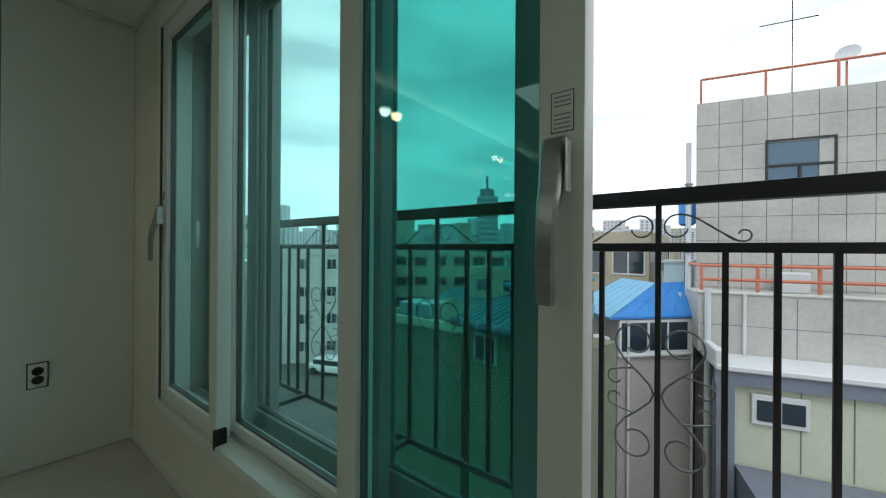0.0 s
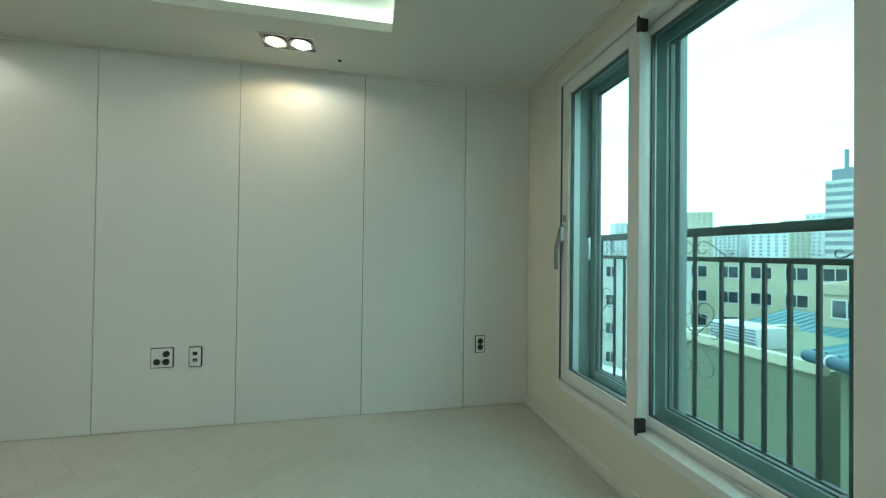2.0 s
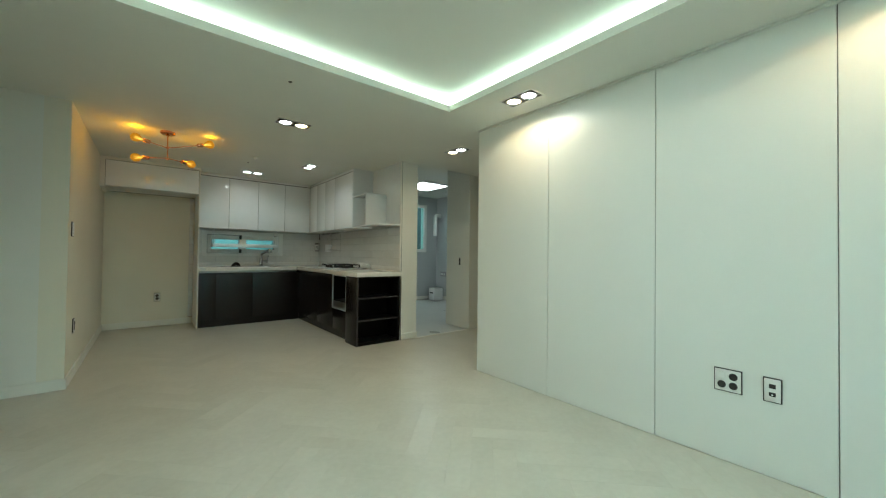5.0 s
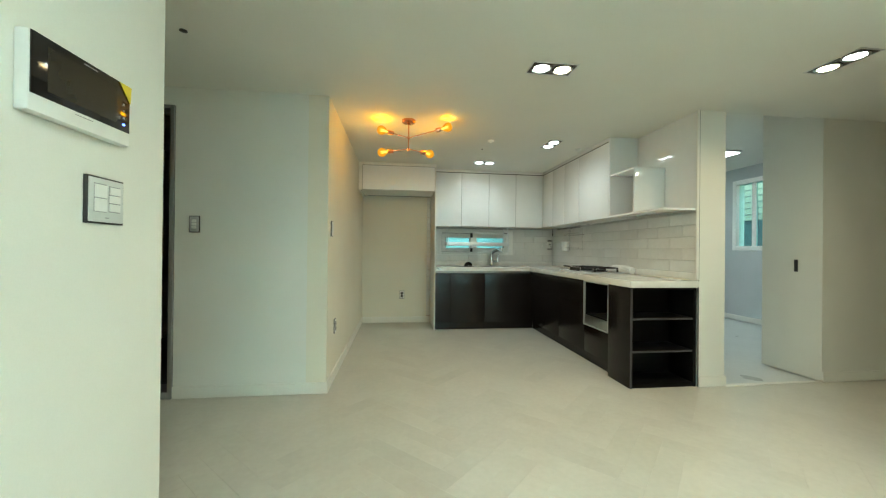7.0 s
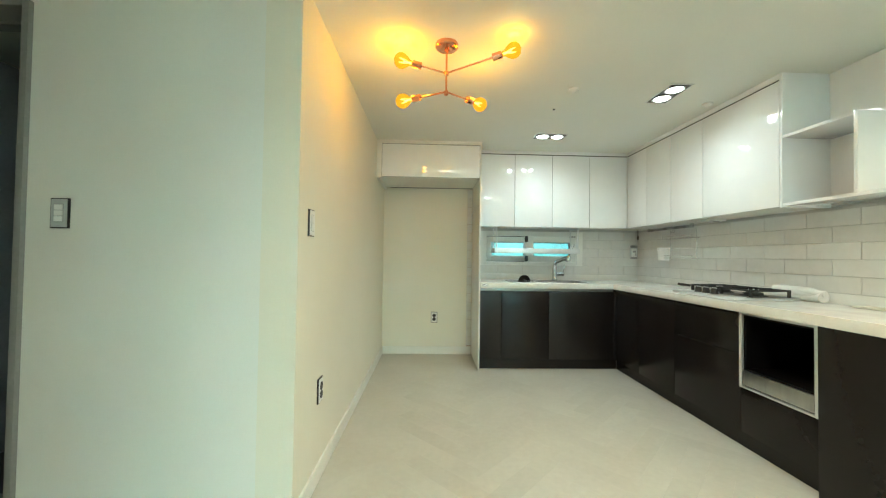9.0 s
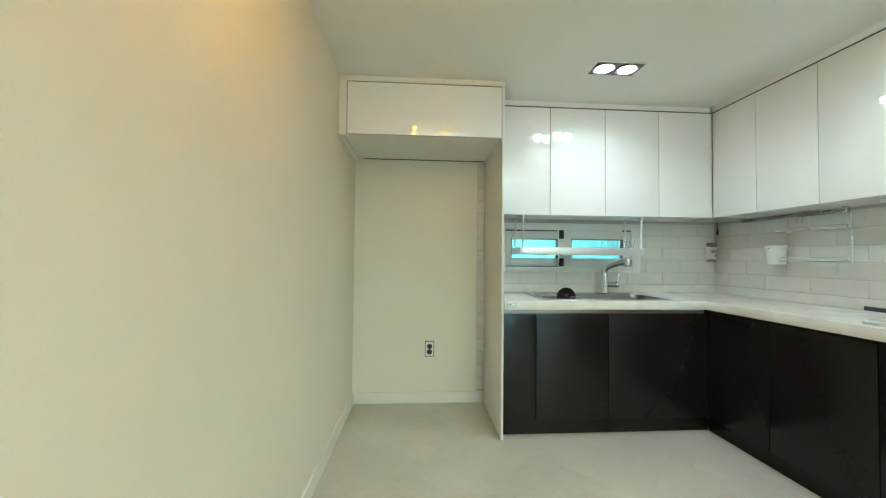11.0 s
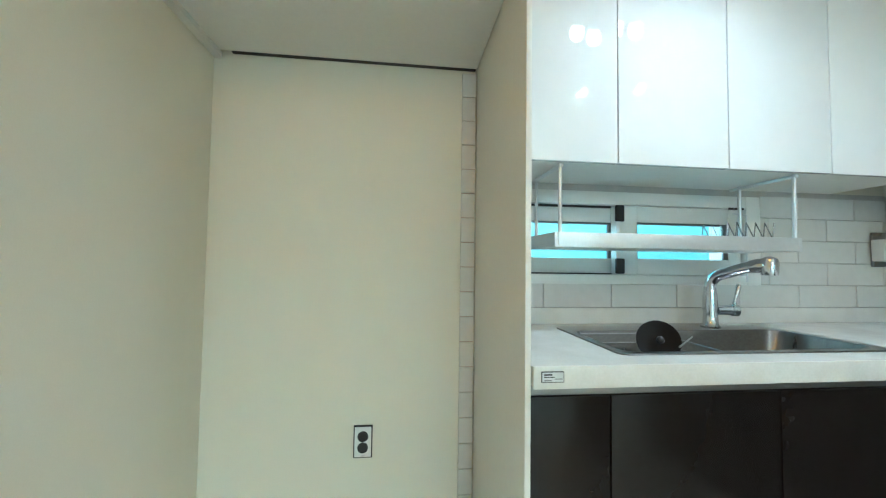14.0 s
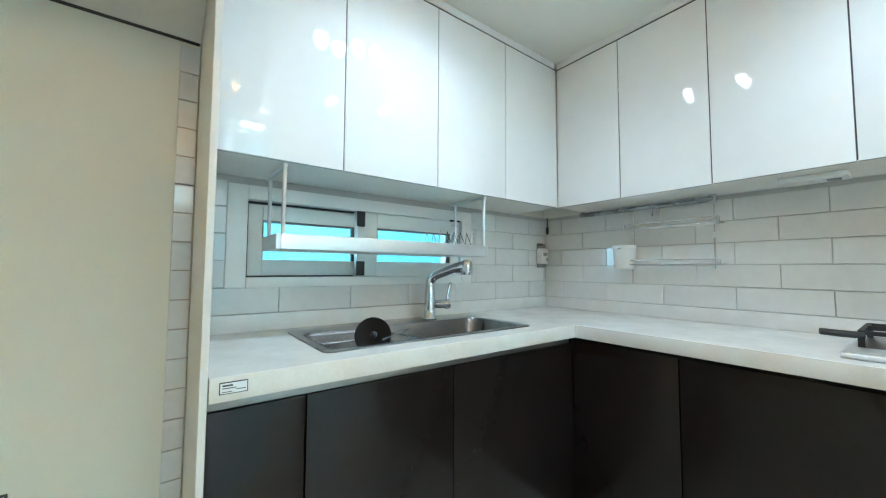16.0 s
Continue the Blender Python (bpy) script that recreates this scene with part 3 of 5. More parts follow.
plate("television_socket", (XE - 0.008, 2.36, 0.436), "-x", 0.122, 0.122, "square white wall plate with three black outlets and a small port", "socket",
      [("round", 0.024, 0.024, 0.038, 0), ("round", 0.024, -0.024, 0.038, 0), ("round", -0.026, -0.024, 0.038, 0), ("rocker", -0.027, 0.026, 0.034, 0.034), ("dark", -0.032, 0.026, 0.008, 0.02), ("dark", -0.018, 0.03, 0.006, 0.006)])
plate("data_socket", (XE - 0.008, 2.18, 0.436), "-x", 0.072, 0.122, "white data wall plate with two dark ports", "socket",
      [("dark", 0, 0.02, 0.026, 0.022), ("dark", 0, -0.02, 0.026, 0.02), ("rocker", 0.0, -0.022, 0.007, 0.006)])
three = [("line", 0, 0.0, 0.036, 0.074)] + [("rocker", 0, v, 0.033, 0.0215) for v in (0.0235, 0, -0.0235)] + [("line", 0, -0.052, 0.012, 0.002)]
plate("light_switch", (-0.948, YD, 1.276), "-y", 0.072, 0.122, "pale grey three-rocker light switch on a black backplate", "switch", three, body=pale_grey)
plate("light_switch", (0.0, 6.04, 1.266), "x", 0.072, 0.122, "white light switch on a black backplate beside the dining corner", "switch", [("line", 0, 0, 0.036, 0.074)] + [("rocker", 0, v, 0.033, 0.034) for v in (0.018, -0.018)])
five = [("line", -0.0225, 0.006, 0.041, 0.074), ("line", 0.0245, 0.006, 0.039, 0.07)]
five += [("rocker", -0.0225, v, 0.038, 0.0335) for v in (0.0235, -0.0125)] + [("rocker", 0.0245, v, 0.036, 0.020) for v in (0.0285, 0.006, -0.0165)]
plate("switch_panel", (XL, 4.082, 1.224), "x", 0.122, 0.122, "square pale wall switch panel with five rockers", "switch", five + [("line", 0.0, -0.045, 0.016, 0.0025)], body=pale_panel)

PY, PZ = 4.137, 1.383
phone = thing("door_phone", (XL, PY - 0.13, PZ), "white wall door phone with a black screen and yellow film corner", "door phone")
solid("body", [(XL, XL + 0.028, PY - 0.285, PY, PZ, PZ + 0.168)], white_plastic, phone, 0.006)
solid("screen", [(XL + 0.027, XL + 0.030, PY - 0.281, PY - 0.006, PZ + 0.036, PZ + 0.166)], base("black_screen_glass", (0.008, 0.008, 0.009), 0.08), phone, 0.001)
solid("display", [(XL + 0.0295, XL + 0.0303, PY - 0.245, PY - 0.052, PZ + 0.052, PZ + 0.148)], varied("unlit_display", (0.022, 0.020, 0.015), (0.03, 0.028, 0.021), 4, 40, 0.15), phone)
solid("button", [(XL + 0.0295, XL + 0.031, PY - 0.032, PY - 0.024, PZ + 0.052, PZ + 0.056)], blue_dot, phone)
for i in range(3):
    solid("button", [(XL + 0.0295, XL + 0.0305, PY - 0.032, PY - 0.025, PZ + 0.070 + 0.018 * i, PZ + 0.076 + 0.018 * i)], grey_plastic, phone)
solid("speaker_slot", [(XL + 0.0295, XL + 0.0304, PY - 0.155, PY - 0.115, PZ + 0.156, PZ + 0.159)], grey_plastic, phone)
solid("chin_slot", [(XL + 0.0275, XL + 0.0285, PY - 0.175, PY - 0.125, PZ + 0.028, PZ + 0.030)], grey_plastic, phone)
bm = bmesh.new()
tri = [bm.verts.new((XL + 0.031, *p)) for p in ((PY - 0.046, PZ + 0.165), (PY - 0.002, PZ + 0.165), (PY - 0.006, PZ + 0.118))]
face = bm.faces.new(tri)
ext = bmesh.ops.extrude_face_region(bm, geom=[face])
bmesh.ops.translate(bm, verts=[v for v in ext["geom"] if isinstance(v, bmesh.types.BMVert)], vec=(0.0008, 0, 0))
finish("protective_film", bm, yellow, phone)

# ---------- lights ----------
def downlight(at, along, lit, flip=False, warm=True, wide=130, blend=1.0):
    """A rectangular recessed fitting with a warm and a cool spot; lit: watts of each."""
    x, y, z = at
    t = thing("twin_downlight", at, "recessed twin square downlight with a warm and a cool lit spot", "downlight", "twin downlights")
    L, W = 0.15, 0.078
    a, b = (L, W) if along == "x" else (W, L)

    def rect(p, q, z0, z1):
        return (x - p, x + p, y - q, y + q, z0, z1)

    e = 0.008
    solid("rim", [(x - a, x + a, y - b, y - b + e, z - 0.006, z), (x - a, x + a, y + b - e, y + b, z - 0.006, z),
                  (x - a, x - a + e, y - b + e, y + b - e, z - 0.006, z), (x + a - e, x + a, y - b + e, y + b - e, z - 0.006, z)], aluminium, t, 0.001)
    solid("housing", [rect(a - e, b - e, z - 0.0025, z - 0.0005)], spot_black, t)
    for s, glowing, tint in ((1 if flip else -1, warm_glow if warm else cool_glow, (1.0, 0.66, 0.30) if warm else (0.95, 1.0, 0.97)), (-1 if flip else 1, cool_glow, (0.94, 1.0, 0.95))):
        cx, cy = (x + s * 0.07, y) if along == "x" else (x, y + (-s) * 0.07)
        turned("reflector", (cx, cy, z - 0.003), [(0.064, 0), (0.064, -0.005), (0.056, -0.007), (0.054, -0.003)], chrome, t, n=24)
        turned("lens", (cx, cy, z - 0.0045), [(0.052, 0), (0.046, -0.004), (0.025, -0.0065), (0.002, -0.007)], glowing, t, n=24)
        lamp = bpy.data.lights.new("spot", 'SPOT')
        lamp.energy, lamp.color, lamp.spot_size, lamp.spot_blend, lamp.shadow_soft_size = lit * (1.35 if glowing is warm_glow else 0.75 if warm else 1.0), tint, radians(wide), blend, 0.045
        o = new("spot_beam", lamp)
        o.location = Vector((cx, cy, z - 0.03)) - origin[t]
        o.parent = t
    return t


for at, along, watts, flip in (((2.642, 1.612, H), "y", 4.2, False), ((2.66, 3.553, H), "y", 4.2, False), ((3.21, 4.92, H), "y", 6, False), ((1.665, 7.767, H), "x", 2.9, False), ((2.188, 6.828, H), "y", 3.1, False), ((1.508, 5.25, H), "x", 9, True)):
    downlight(at, along, watts, flip, at[1] < 6, 165 if at[1] < 4 else 160, 0.3 if at[1] < 4 else 1.0)

room_lamp = thing("ceiling_lamp", (1.31, 2.6, 2.40), "flat white rectangular LED ceiling lamp, lit", "ceiling lamp")
solid("frame", [(0.90, 1.72, 2.06, 3.14, 2.37, 2.40)], white_plastic, room_lamp, 0.006)
solid("diffuser", [(0.92, 1.70, 2.08, 3.12, 2.36, 2.371)], panel_glow, room_lamp, 0.004)
util_lamp = thing("ceiling_lamp", (4.82, 7.76, 2.5), "square lit LED ceiling lamp of the utility room", "ceiling lamp")
solid("frame", [(4.5, 5.14, 7.4, 8.1, 2.47, 2.5)], white_plastic, util_lamp, 0.006)
solid("diffuser", [(4.52, 5.12, 7.42, 8.08, 2.46, 2.471)], glow("utility_led_panel", (0.95, 1.0, 0.97), 5), util_lamp, 0.004)

LX, LY = 0.621, 6.327
pend = thing("ceiling_light", (LX, LY, H), "copper ceiling light with four lit amber globe bulbs on arms", "ceiling light")
turned("canopy", (LX, LY, H), [(0.062, 0), (0.062, -0.018), (0.052, -0.026), (0.012, -0.028), (0.012, -0.04)], copper, pend)
bars("stem", [[(LX, LY, H - 0.03), (LX, LY, H - 0.27)]], 0.0055, copper, pend)
for zz in (H - 0.16, H - 0.268):
    turned("joint", (LX, LY, zz - 0.014), [(0.004, 0), (0.012, 0.004), (0.012, 0.024), (0.004, 0.028)], copper, pend)
for (dx, dy, dz), z0 in (((-0.235, -0.02, 0.05), H - 0.16), ((0.335, -0.10, 0.078), H - 0.16), ((-0.235, 0.10, -0.012), H - 0.262), ((0.20, 0.16, 0.006), H - 0.262)):
    c0 = Vector((LX, LY, z0))
    d = Vector((dx, dy, dz))
    tip, dn = c0 + d, d.normalized()
    bars("arm", [[c0, tip - dn * 0.10]], 0.005, copper, pend)
    turned("lamp_holder", tip - dn * 0.105, [(0.008, 0), (0.019, 0.004), (0.019, 0.05), (0.016, 0.054)], copper, pend, dn)
    turned("bulb", tip - dn * 0.05, [(0.013, 0), (0.015, 0.012), (0.027, 0.026), (0.038, 0.044), (0.041, 0.060), (0.037, 0.078), (0.024, 0.093), (0.003, 0.099)], amber_glow, pend, dn)
    side = dn.orthogonal().normalized()
    up_way = dn.cross(side)
    coil = [tip + dn * (-0.03 + 0.05 * (1 - abs(i % 4 - 2) / 2)) + (side * math.cos(i * 0.785) + up_way * math.sin(i * 0.785)) * 0.011 for i in range(17)]
    bars("filament", [coil], 0.0016, filament_glow, pend, 6)
    turned("filament_stem", tip - dn * 0.045, [(0.007, 0), (0.004, 0.02), (0.003, 0.045)], filament_glow, pend, dn, 8)
    pl = bpy.data.lights.new("bulb_glow", 'POINT')
    pl.energy, pl.color, pl.shadow_soft_size = 0.7, (1.0, 0.42, 0.0), 0.04
    o = new("bulb_light", pl)
    o.location = tip + dn * 0.01 + Vector((0, 0, 0.06)) - origin[pend]
    o.parent = pend

for name, at, r, lab in (("sprinkler_head", (-0.63, 5.14, H), 0.02, "small dark sprinkler head in the ceiling"), ("sprinkler_head", (1.24, 4.42, H), 0.012, "small dark sprinkler head in the ceiling"), ("sprinkler_head", (2.78, 1.34, H), 0.012, "small dark sprinkler head in the ceiling"),
                         ("sprinkler_head", (1.49, 7.14, H), 0.009, "small dark sprinkler head in the ceiling")):
    turned("deflector", at, [(r, 0), (r, -0.004), (r * 0.7, -0.006), (r * 0.5, -0.008)], black_plastic,
           thing(name, at, lab, "sprinkler", "sprinkler heads"), n=14)
for at in ((1.51, 6.80, H), (2.58, 6.97, H)):
    d = thing("fire_detector", at, "small round white ceiling detector", "detector", "ceiling detectors")
    turned("body", at, [(0.036, 0), (0.036, -0.010), (0.028, -0.018), (0.010, -0.022), (0.008, -0.027)], white_plastic, d)

# ---------- dark doorway ----------
dw = thing("door_1", (-1.45, YD, 0), "dark grey room door standing open into an unlit room", "door")
tagged(dw, kind="structure")
solid("frame", [(-1.114, -1.086, YD - 0.02, YD + 0.17, 0, 2.14), (-1.752, -1.724, YD - 0.02, YD + 0.17, 0, 2.14), (-1.724, -1.114, YD - 0.02, YD + 0.17, 2.112, 2.14)], frame_grey, dw, 0.004)
solid("sill", [(-1.724, -1.114, YD - 0.015, YD + 0.17, 0, 0.05)], frame_grey, dw, 0.003)
bm = bmesh.new()
add_box(bm, 0, 0.60, -0.018, 0.018, 0.06, 2.1)
bevelled(bm, 0.003)
bmesh.ops.transform(bm, matrix=pose(-1.724, YD + 0.19, 0, 0, 0, 86), verts=list(bm.verts))
finish("leaf", bm, door_grey, dw, True)
bm = bmesh.new()
spin(bm, (0.54, -0.019, 1.0), [(0.026, 0), (0.026, -0.008), (0.01, -0.01), (0.01, -0.05)], (0, 1, 0))
sweep(bm, [(0.54, -0.065, 1.0), (0.48, -0.066, 1.0), (0.42, -0.066, 1.0)], 0.009)
bmesh.ops.transform(bm, matrix=pose(-1.724, YD + 0.19, 0, 0, 0, 86), verts=list(bm.verts))
finish("handle", bm, brushed, dw, True)
for z in (0.27, 1.56, 1.86):
    solid("hinge", [(-1.725, -1.721, YD + 0.12, YD + 0.168, z, z + 0.11), (-1.721, -1.691, YD + 0.174, YD + 0.1775, z, z + 0.11)], brushed, dw, 0.001)
    turned("hinge_pin", (-1.717, YD + 0.173, z - 0.004), [(0.004, 0), (0.0075, 0.003), (0.0075, 0.115), (0.004, 0.118)], brushed, dw, n=10)
solid("stop", [(-1.724, -1.712, YD + 0.09, YD + 0.115, 0.05, 2.095), (-1.126, -1.114, YD + 0.09, YD + 0.115, 0.05, 2.095), (-1.712, -1.126, YD + 0.09, YD + 0.115, 2.1, 2.112)], frame_grey, dw, 0.001)

# ---------- kitchen ----------
# fridge bay
bay = thing("fridge_bay_cabinet", (0.52, 7.98, 0), "white overhead cabinet and tall side panel round an empty bay", "cabinet")
solid("side_panel", [(1.031, 1.046, 7.975, YB, 0, 2.245)], cab_white, bay, 0.0015)
solid("filler", [(0.0, 0.048, 7.977, 8.0, 1.905, 2.245), (0.0, 1.05, 7.979, 8.0, 2.247, H)], cab_white, bay, 0.001)
solid("body", [(0.0, 1.029, 8.0, 8.57, 1.917, 2.245)], cab_white, bay)
solid("door", [(0.052, 1.027, 7.975, 7.996, 1.912, 2.238)], gloss_white, bay, 0.002)
# Dark strips paint the shade round the door and behind the cabinet.
solid("shadow_gap", [(0.0485, 1.0295, 7.980, 7.982, 1.914, 2.2425)], joint_gap_shade, bay)
solid("shadow_gap", [(0.07, 1.025, 8.5705, YB - 0.0005, 1.9145, 1.93)], joint_gap_shade, bay)
solid("batten", [(0.0, 0.03, 8.0, YB, 1.895, 1.917)], cab_white, bay, 0.002)

# upper cabinets along the back wall and the side wall
ZU0, ZU1 = 1.455, 2.238
up = thing("wall_cabinet", (1.85, 8.42, ZU0), "row of high-gloss white wall cabinets with plain doors", "wall cabinet")
solid("body", [(1.047, 2.70, 8.272, YB, ZU0 + 0.004, ZU1)], cab_white, up)
# Dark boards behind these doors put the gap shade into colour.
solid("shadow_gap", [(1.0505, 2.68, 8.256, 8.29, ZU1 - 0.006, ZU1 + 0.008)], joint_gap_shade, up)
solid("cornice", [(1.047, 2.665, 8.252, 8.29, ZU1 + 0.006, H)], gloss_white, up, 0.001)
solid("shadow_gap", [(1.0505, 2.672, 8.2545, 8.2565, ZU0 + 0.004, ZU1 + 0.001)], joint_gap_shade, up)
for a, b in ((1.048, 1.445), (1.449, 1.855), (1.859, 2.264), (2.268, 2.676)):
    solid("door", [(a, b, 8.25, 8.27, ZU0, ZU1 - 0.004)], gloss_white, up, 0.002)
up2 = thing("wall_cabinet", (2.85, 7.4, ZU0), "high-gloss white corner wall cabinets with an open shelf end", "wall cabinet")
solid("body", [(2.702, XR - 0.012, 6.52, 8.27, ZU0 + 0.004, ZU1)], cab_white, up2)
# Same painted shade in the gaps of the side doors.
solid("shadow_gap", [(2.686, 2.72, 6.52, 8.255, ZU1 - 0.006, ZU1 + 0.008)], joint_gap_shade, up2)
solid("cornice", [(2.682, 2.72, 6.52, 8.251, ZU1 + 0.006, H)], gloss_white, up2, 0.001)
solid("shadow_gap", [(2.6845, 2.6865, 6.526, 8.244, ZU0 + 0.004, ZU1 + 0.001)], joint_gap_shade, up2)
for a, b in ((7.902, 8.247), (7.534, 7.898), (7.152, 7.53), (6.522, 7.148)):
    solid("door", [(2.68, 2.70, a, b, ZU0, ZU1 - 0.004)], gloss_white, up2, 0.002)
solid("end_panel", [(2.682, XR - 0.012, 6.502, 6.519, ZU0 - 0.005, H)], gloss_white, up2, 0.0015)
shelf = thing("open_shelf", (2.84, 6.3, 1.425), "open white gloss shelf box beside the wall cabinets", "shelf")
solid("board", [(2.682, XR - 0.012, YS + 0.022, 6.50, 1.456, 1.474)], gloss_white, shelf, 0.002)
solid("board", [(2.682, XR - 0.012, 6.129, 6.50, 1.872, 1.890)], gloss_white, shelf, 0.002)
solid("side", [(2.682, XR - 0.012, 6.109, 6.128, 1.4745, 1.890)], gloss_white, shelf, 0.002)
structure("gloss_wall_panel", [(XR - 0.011, XR - 0.001, YS + 0.002, 8.25, 1.456, H)], gloss_white, "glossy white wall panel behind the open shelf", 0.001)
structure("end_trim", [(2.968, 2.992, YS - 0.012, YS - 0.001, 0.88, H)], cab_white, "thin white end strip on the stub wall", 0.001)
structure("end_gap", [(2.9925, 3.002, YS - 0.004, YS - 0.001, 0.0, H)], joint_gap_shade, "dark joint line between cabinet end and stub wall")

# base cabinets
base_a = thing("base_cabinet", (1.75, 8.02, 0), "dark glossy base cabinets under the sink", "base cabinet")
solid("carcass", [(1.047, 1.30, 8.03, 8.57, 0.1, 0.80), (1.30, 2.23, 8.03, 8.57, 0.1, 0.66), (2.23, 2.44, 8.03, 8.57, 0.1, 0.80), (1.30, 2.23, 8.03, 8.05, 0.66, 0.80)], dark_inner, base_a)
solid("plinth", [(1.0475, 2.46, 8.045, 8.06, 0.0, 0.1)], gloss_dark, base_a)
solid("grip_rail", [(1.0475, 2.409, 8.009, 8.029, 0.786, 0.822)], handle_grey, base_a, 0.002)
for a, b in ((1.048, 1.262), (1.266, 1.744), (1.748, 2.409)):
    solid("door", [(a, b, 8.0, 8.02, 0.105, 0.784)], gloss_dark, base_a, 0.002)
base_b = thing("base_cabinet", (2.7, 7.0, 0), "dark glossy base cabinets with drawers along the side wall", "base cabinet")
solid("carcass", [(2.444, 2.985, 6.50, 8.56, 0.1, 0.80), (2.444, 2.985, 6.04, 6.50, 0.1, 0.37)], dark_inner, base_b)
solid("plinth", [(2.46, 2.48, 6.05, 8.04, 0, 0.1)], gloss_dark, base_b)
solid("grip_rail", [(2.425, 2.443, 6.05, 8.0, 0.795, 0.822)], dark_inner, base_b, 0.002)
solid("corner_post", [(2.41, 2.44, 8.0, 8.03, 0.105, 0.82)], gloss_dark, base_b, 0.002)
for y0, y1, z0, z1 in ((7.576, 7.995, 0.105, 0.80), (7.10, 7.572, 0.105, 0.80), (6.506, 7.096, 0.56, 0.80), (6.506, 7.096, 0.105, 0.556)):
    solid("door", [(2.42, 2.441, y0, y1, z0, z1)], gloss_dark, base_b, 0.002)
solid("door", [(2.42, 2.441, 6.055, 6.502, 0.105, 0.365)], gloss_dark, base_b, 0.002)
solid("grip", [(2.414, 2.42, 6.52, 7.06, 0.552, 0.562)], gloss_dark, base_b, 0.001)
oven = thing("appliance_housing", (2.6, 6.25, 0.37), "empty dark appliance niche with a silver surround", "niche")
solid("surround", [(2.404, 2.42, 6.053, 6.071, 0.372, 0.815), (2.404, 2.42, 6.481, 6.499, 0.372, 0.815), (2.404, 2.42, 6.071, 6.481, 0.803, 0.815), (2.404, 2.42, 6.071, 6.481, 0.372, 0.384)], aluminium, oven, 0.002)
solid("drawer_front", [(2.407, 2.421, 6.075, 6.477, 0.39, 0.475)], brushed, oven, 0.003)
solid("box", [(2.422, 2.98, 6.063, 6.078, 0.38, 0.80), (2.422, 2.98, 6.474, 6.489, 0.38, 0.80), (2.96, 2.98, 6.078, 6.474, 0.38, 0.80), (2.422, 2.96, 6.078, 6.474, 0.475, 0.485), (2.422, 2.96, 6.078, 6.474, 0.79, 0.80)], dark_inner, oven)
rack = thing("end_shelf_unit", (2.7, 5.88, 0), "dark glossy open shelf unit closing the counter run", "shelf unit")
solid("front", [(2.40, 2.42, YS + 0.005, 6.051, 0.0, 0.822)], gloss_dark, rack, 0.002)
solid("back", [(2.42, 2.985, 6.01, 6.051, 0.02, 0.82)], dark_inner, rack)
solid("side", [(2.96, 2.985, YS + 0.005, 6.01, 0.0, 0.82)], dark_inner, rack, 0.002)
solid("base", [(2.42, 2.96, YS + 0.012, 6.01, 0.0, 0.035)], dark_inner, rack, 0.002)
for z in (0.285, 0.55):
    solid("shelf", [(2.42, 2.96, YS + 0.012, 6.01, z, z + 0.018)], dark_inner, rack, 0.002)
edge_mat = varied("grey_edge_band", (0.035, 0.032, 0.034), (0.05, 0.046, 0.048), 4, 60, 0.35)
for z in (0.285, 0.55):
    solid("edge_band", [(2.422, 2.958, YS + 0.010, YS + 0.0119, z + 0.001, z + 0.017)], edge_mat, rack)
solid("edge_band", [(2.4005, 2.4195, YS + 0.0032, YS + 0.0049, 0.002, 0.82)], edge_mat, rack)
solid("top", [(2.42, 2.96, YS + 0.005, 6.01, 0.80, 0.822)], dark_inner, rack, 0.002)

# worktop with the sink cut-out
SX0, SX1, SY0, SY1 = 1.34, 2.20, 8.065, 8.475
ctop = thing("worktop", (2.0, 8.2, 0.825), "thick white artificial stone worktop with an upstand", "worktop")
Z0, Z1 = 0.824, 0.87
solid("slab", [(1.0475, SX0, 7.97, YB, Z0, Z1), (SX1, XR, 7.97, YB, Z0, Z1), (SX0, SX1, 7.97, SY0, Z0, Z1), (SX0, SX1, SY1, YB, Z0, Z1),
               (2.395, XR, YS - 0.005, 7.97, Z0, Z1)], stone_top, ctop)
solid("front_edge", [(1.0475, 2.41, 7.962, 7.972, 0.817, 0.8715), (2.387, 2.397, YS - 0.012, 7.972, 0.817, 0.8715), (2.387, XR - 0.004, YS - 0.014, YS - 0.004, 0.817, 0.8715)], stone_top, ctop, 0.003)
solid("upstand", [(1.0475, XR - 0.018, YB - 0.018, YB - 0.001, Z1, 0.936), (XR - 0.018, XR - 0.001, YS, YB - 0.001, Z1, 0.936)], stone_top, ctop, 0.003)
mark = thing("maker_plate", (1.14, 7.96, 0.845), "small metal maker plate on the worktop edge", "plate")
solid("plate", [(1.066, 1.122, 7.9588, 7.962, 0.834, 0.860)], black_plastic, mark, 0.0008)
solid("face", [(1.068, 1.120, 7.9582, 7.959, 0.836, 0.858)], aluminium, mark)
solid("print", [(1.072, 1.092, 7.9577, 7.9584, 0.851, 0.8545), (1.072, 1.098, 7.9577, 7.9584, 0.846, 0.848), (1.098, 1.117, 7.9577, 7.9584, 0.842, 0.8435), (1.072, 1.090, 7.9577, 7.9584, 0.8385, 0.840)], black_plastic, mark)

# sink
sk = thing("kitchen_sink", (1.77, 8.27, 0.87), "stainless steel sink bowl let into the worktop", "sink")
bm = bmesh.new()


def ring(x0, x1, y0, y1, z, r, n=6):
    out = []
    for cx, cy, a0 in ((x1 - r, y1 - r, 0), (x0 + r, y1 - r, 90), (x0 + r, y0 + r, 180), (x1 - r, y0 + r, 270)):
        for i in range(n + 1):
            a = radians(a0 + 90 * i / n)
            out.append(bm.verts.new((cx + r * math.cos(a), cy + r * math.sin(a), z)))
    return out


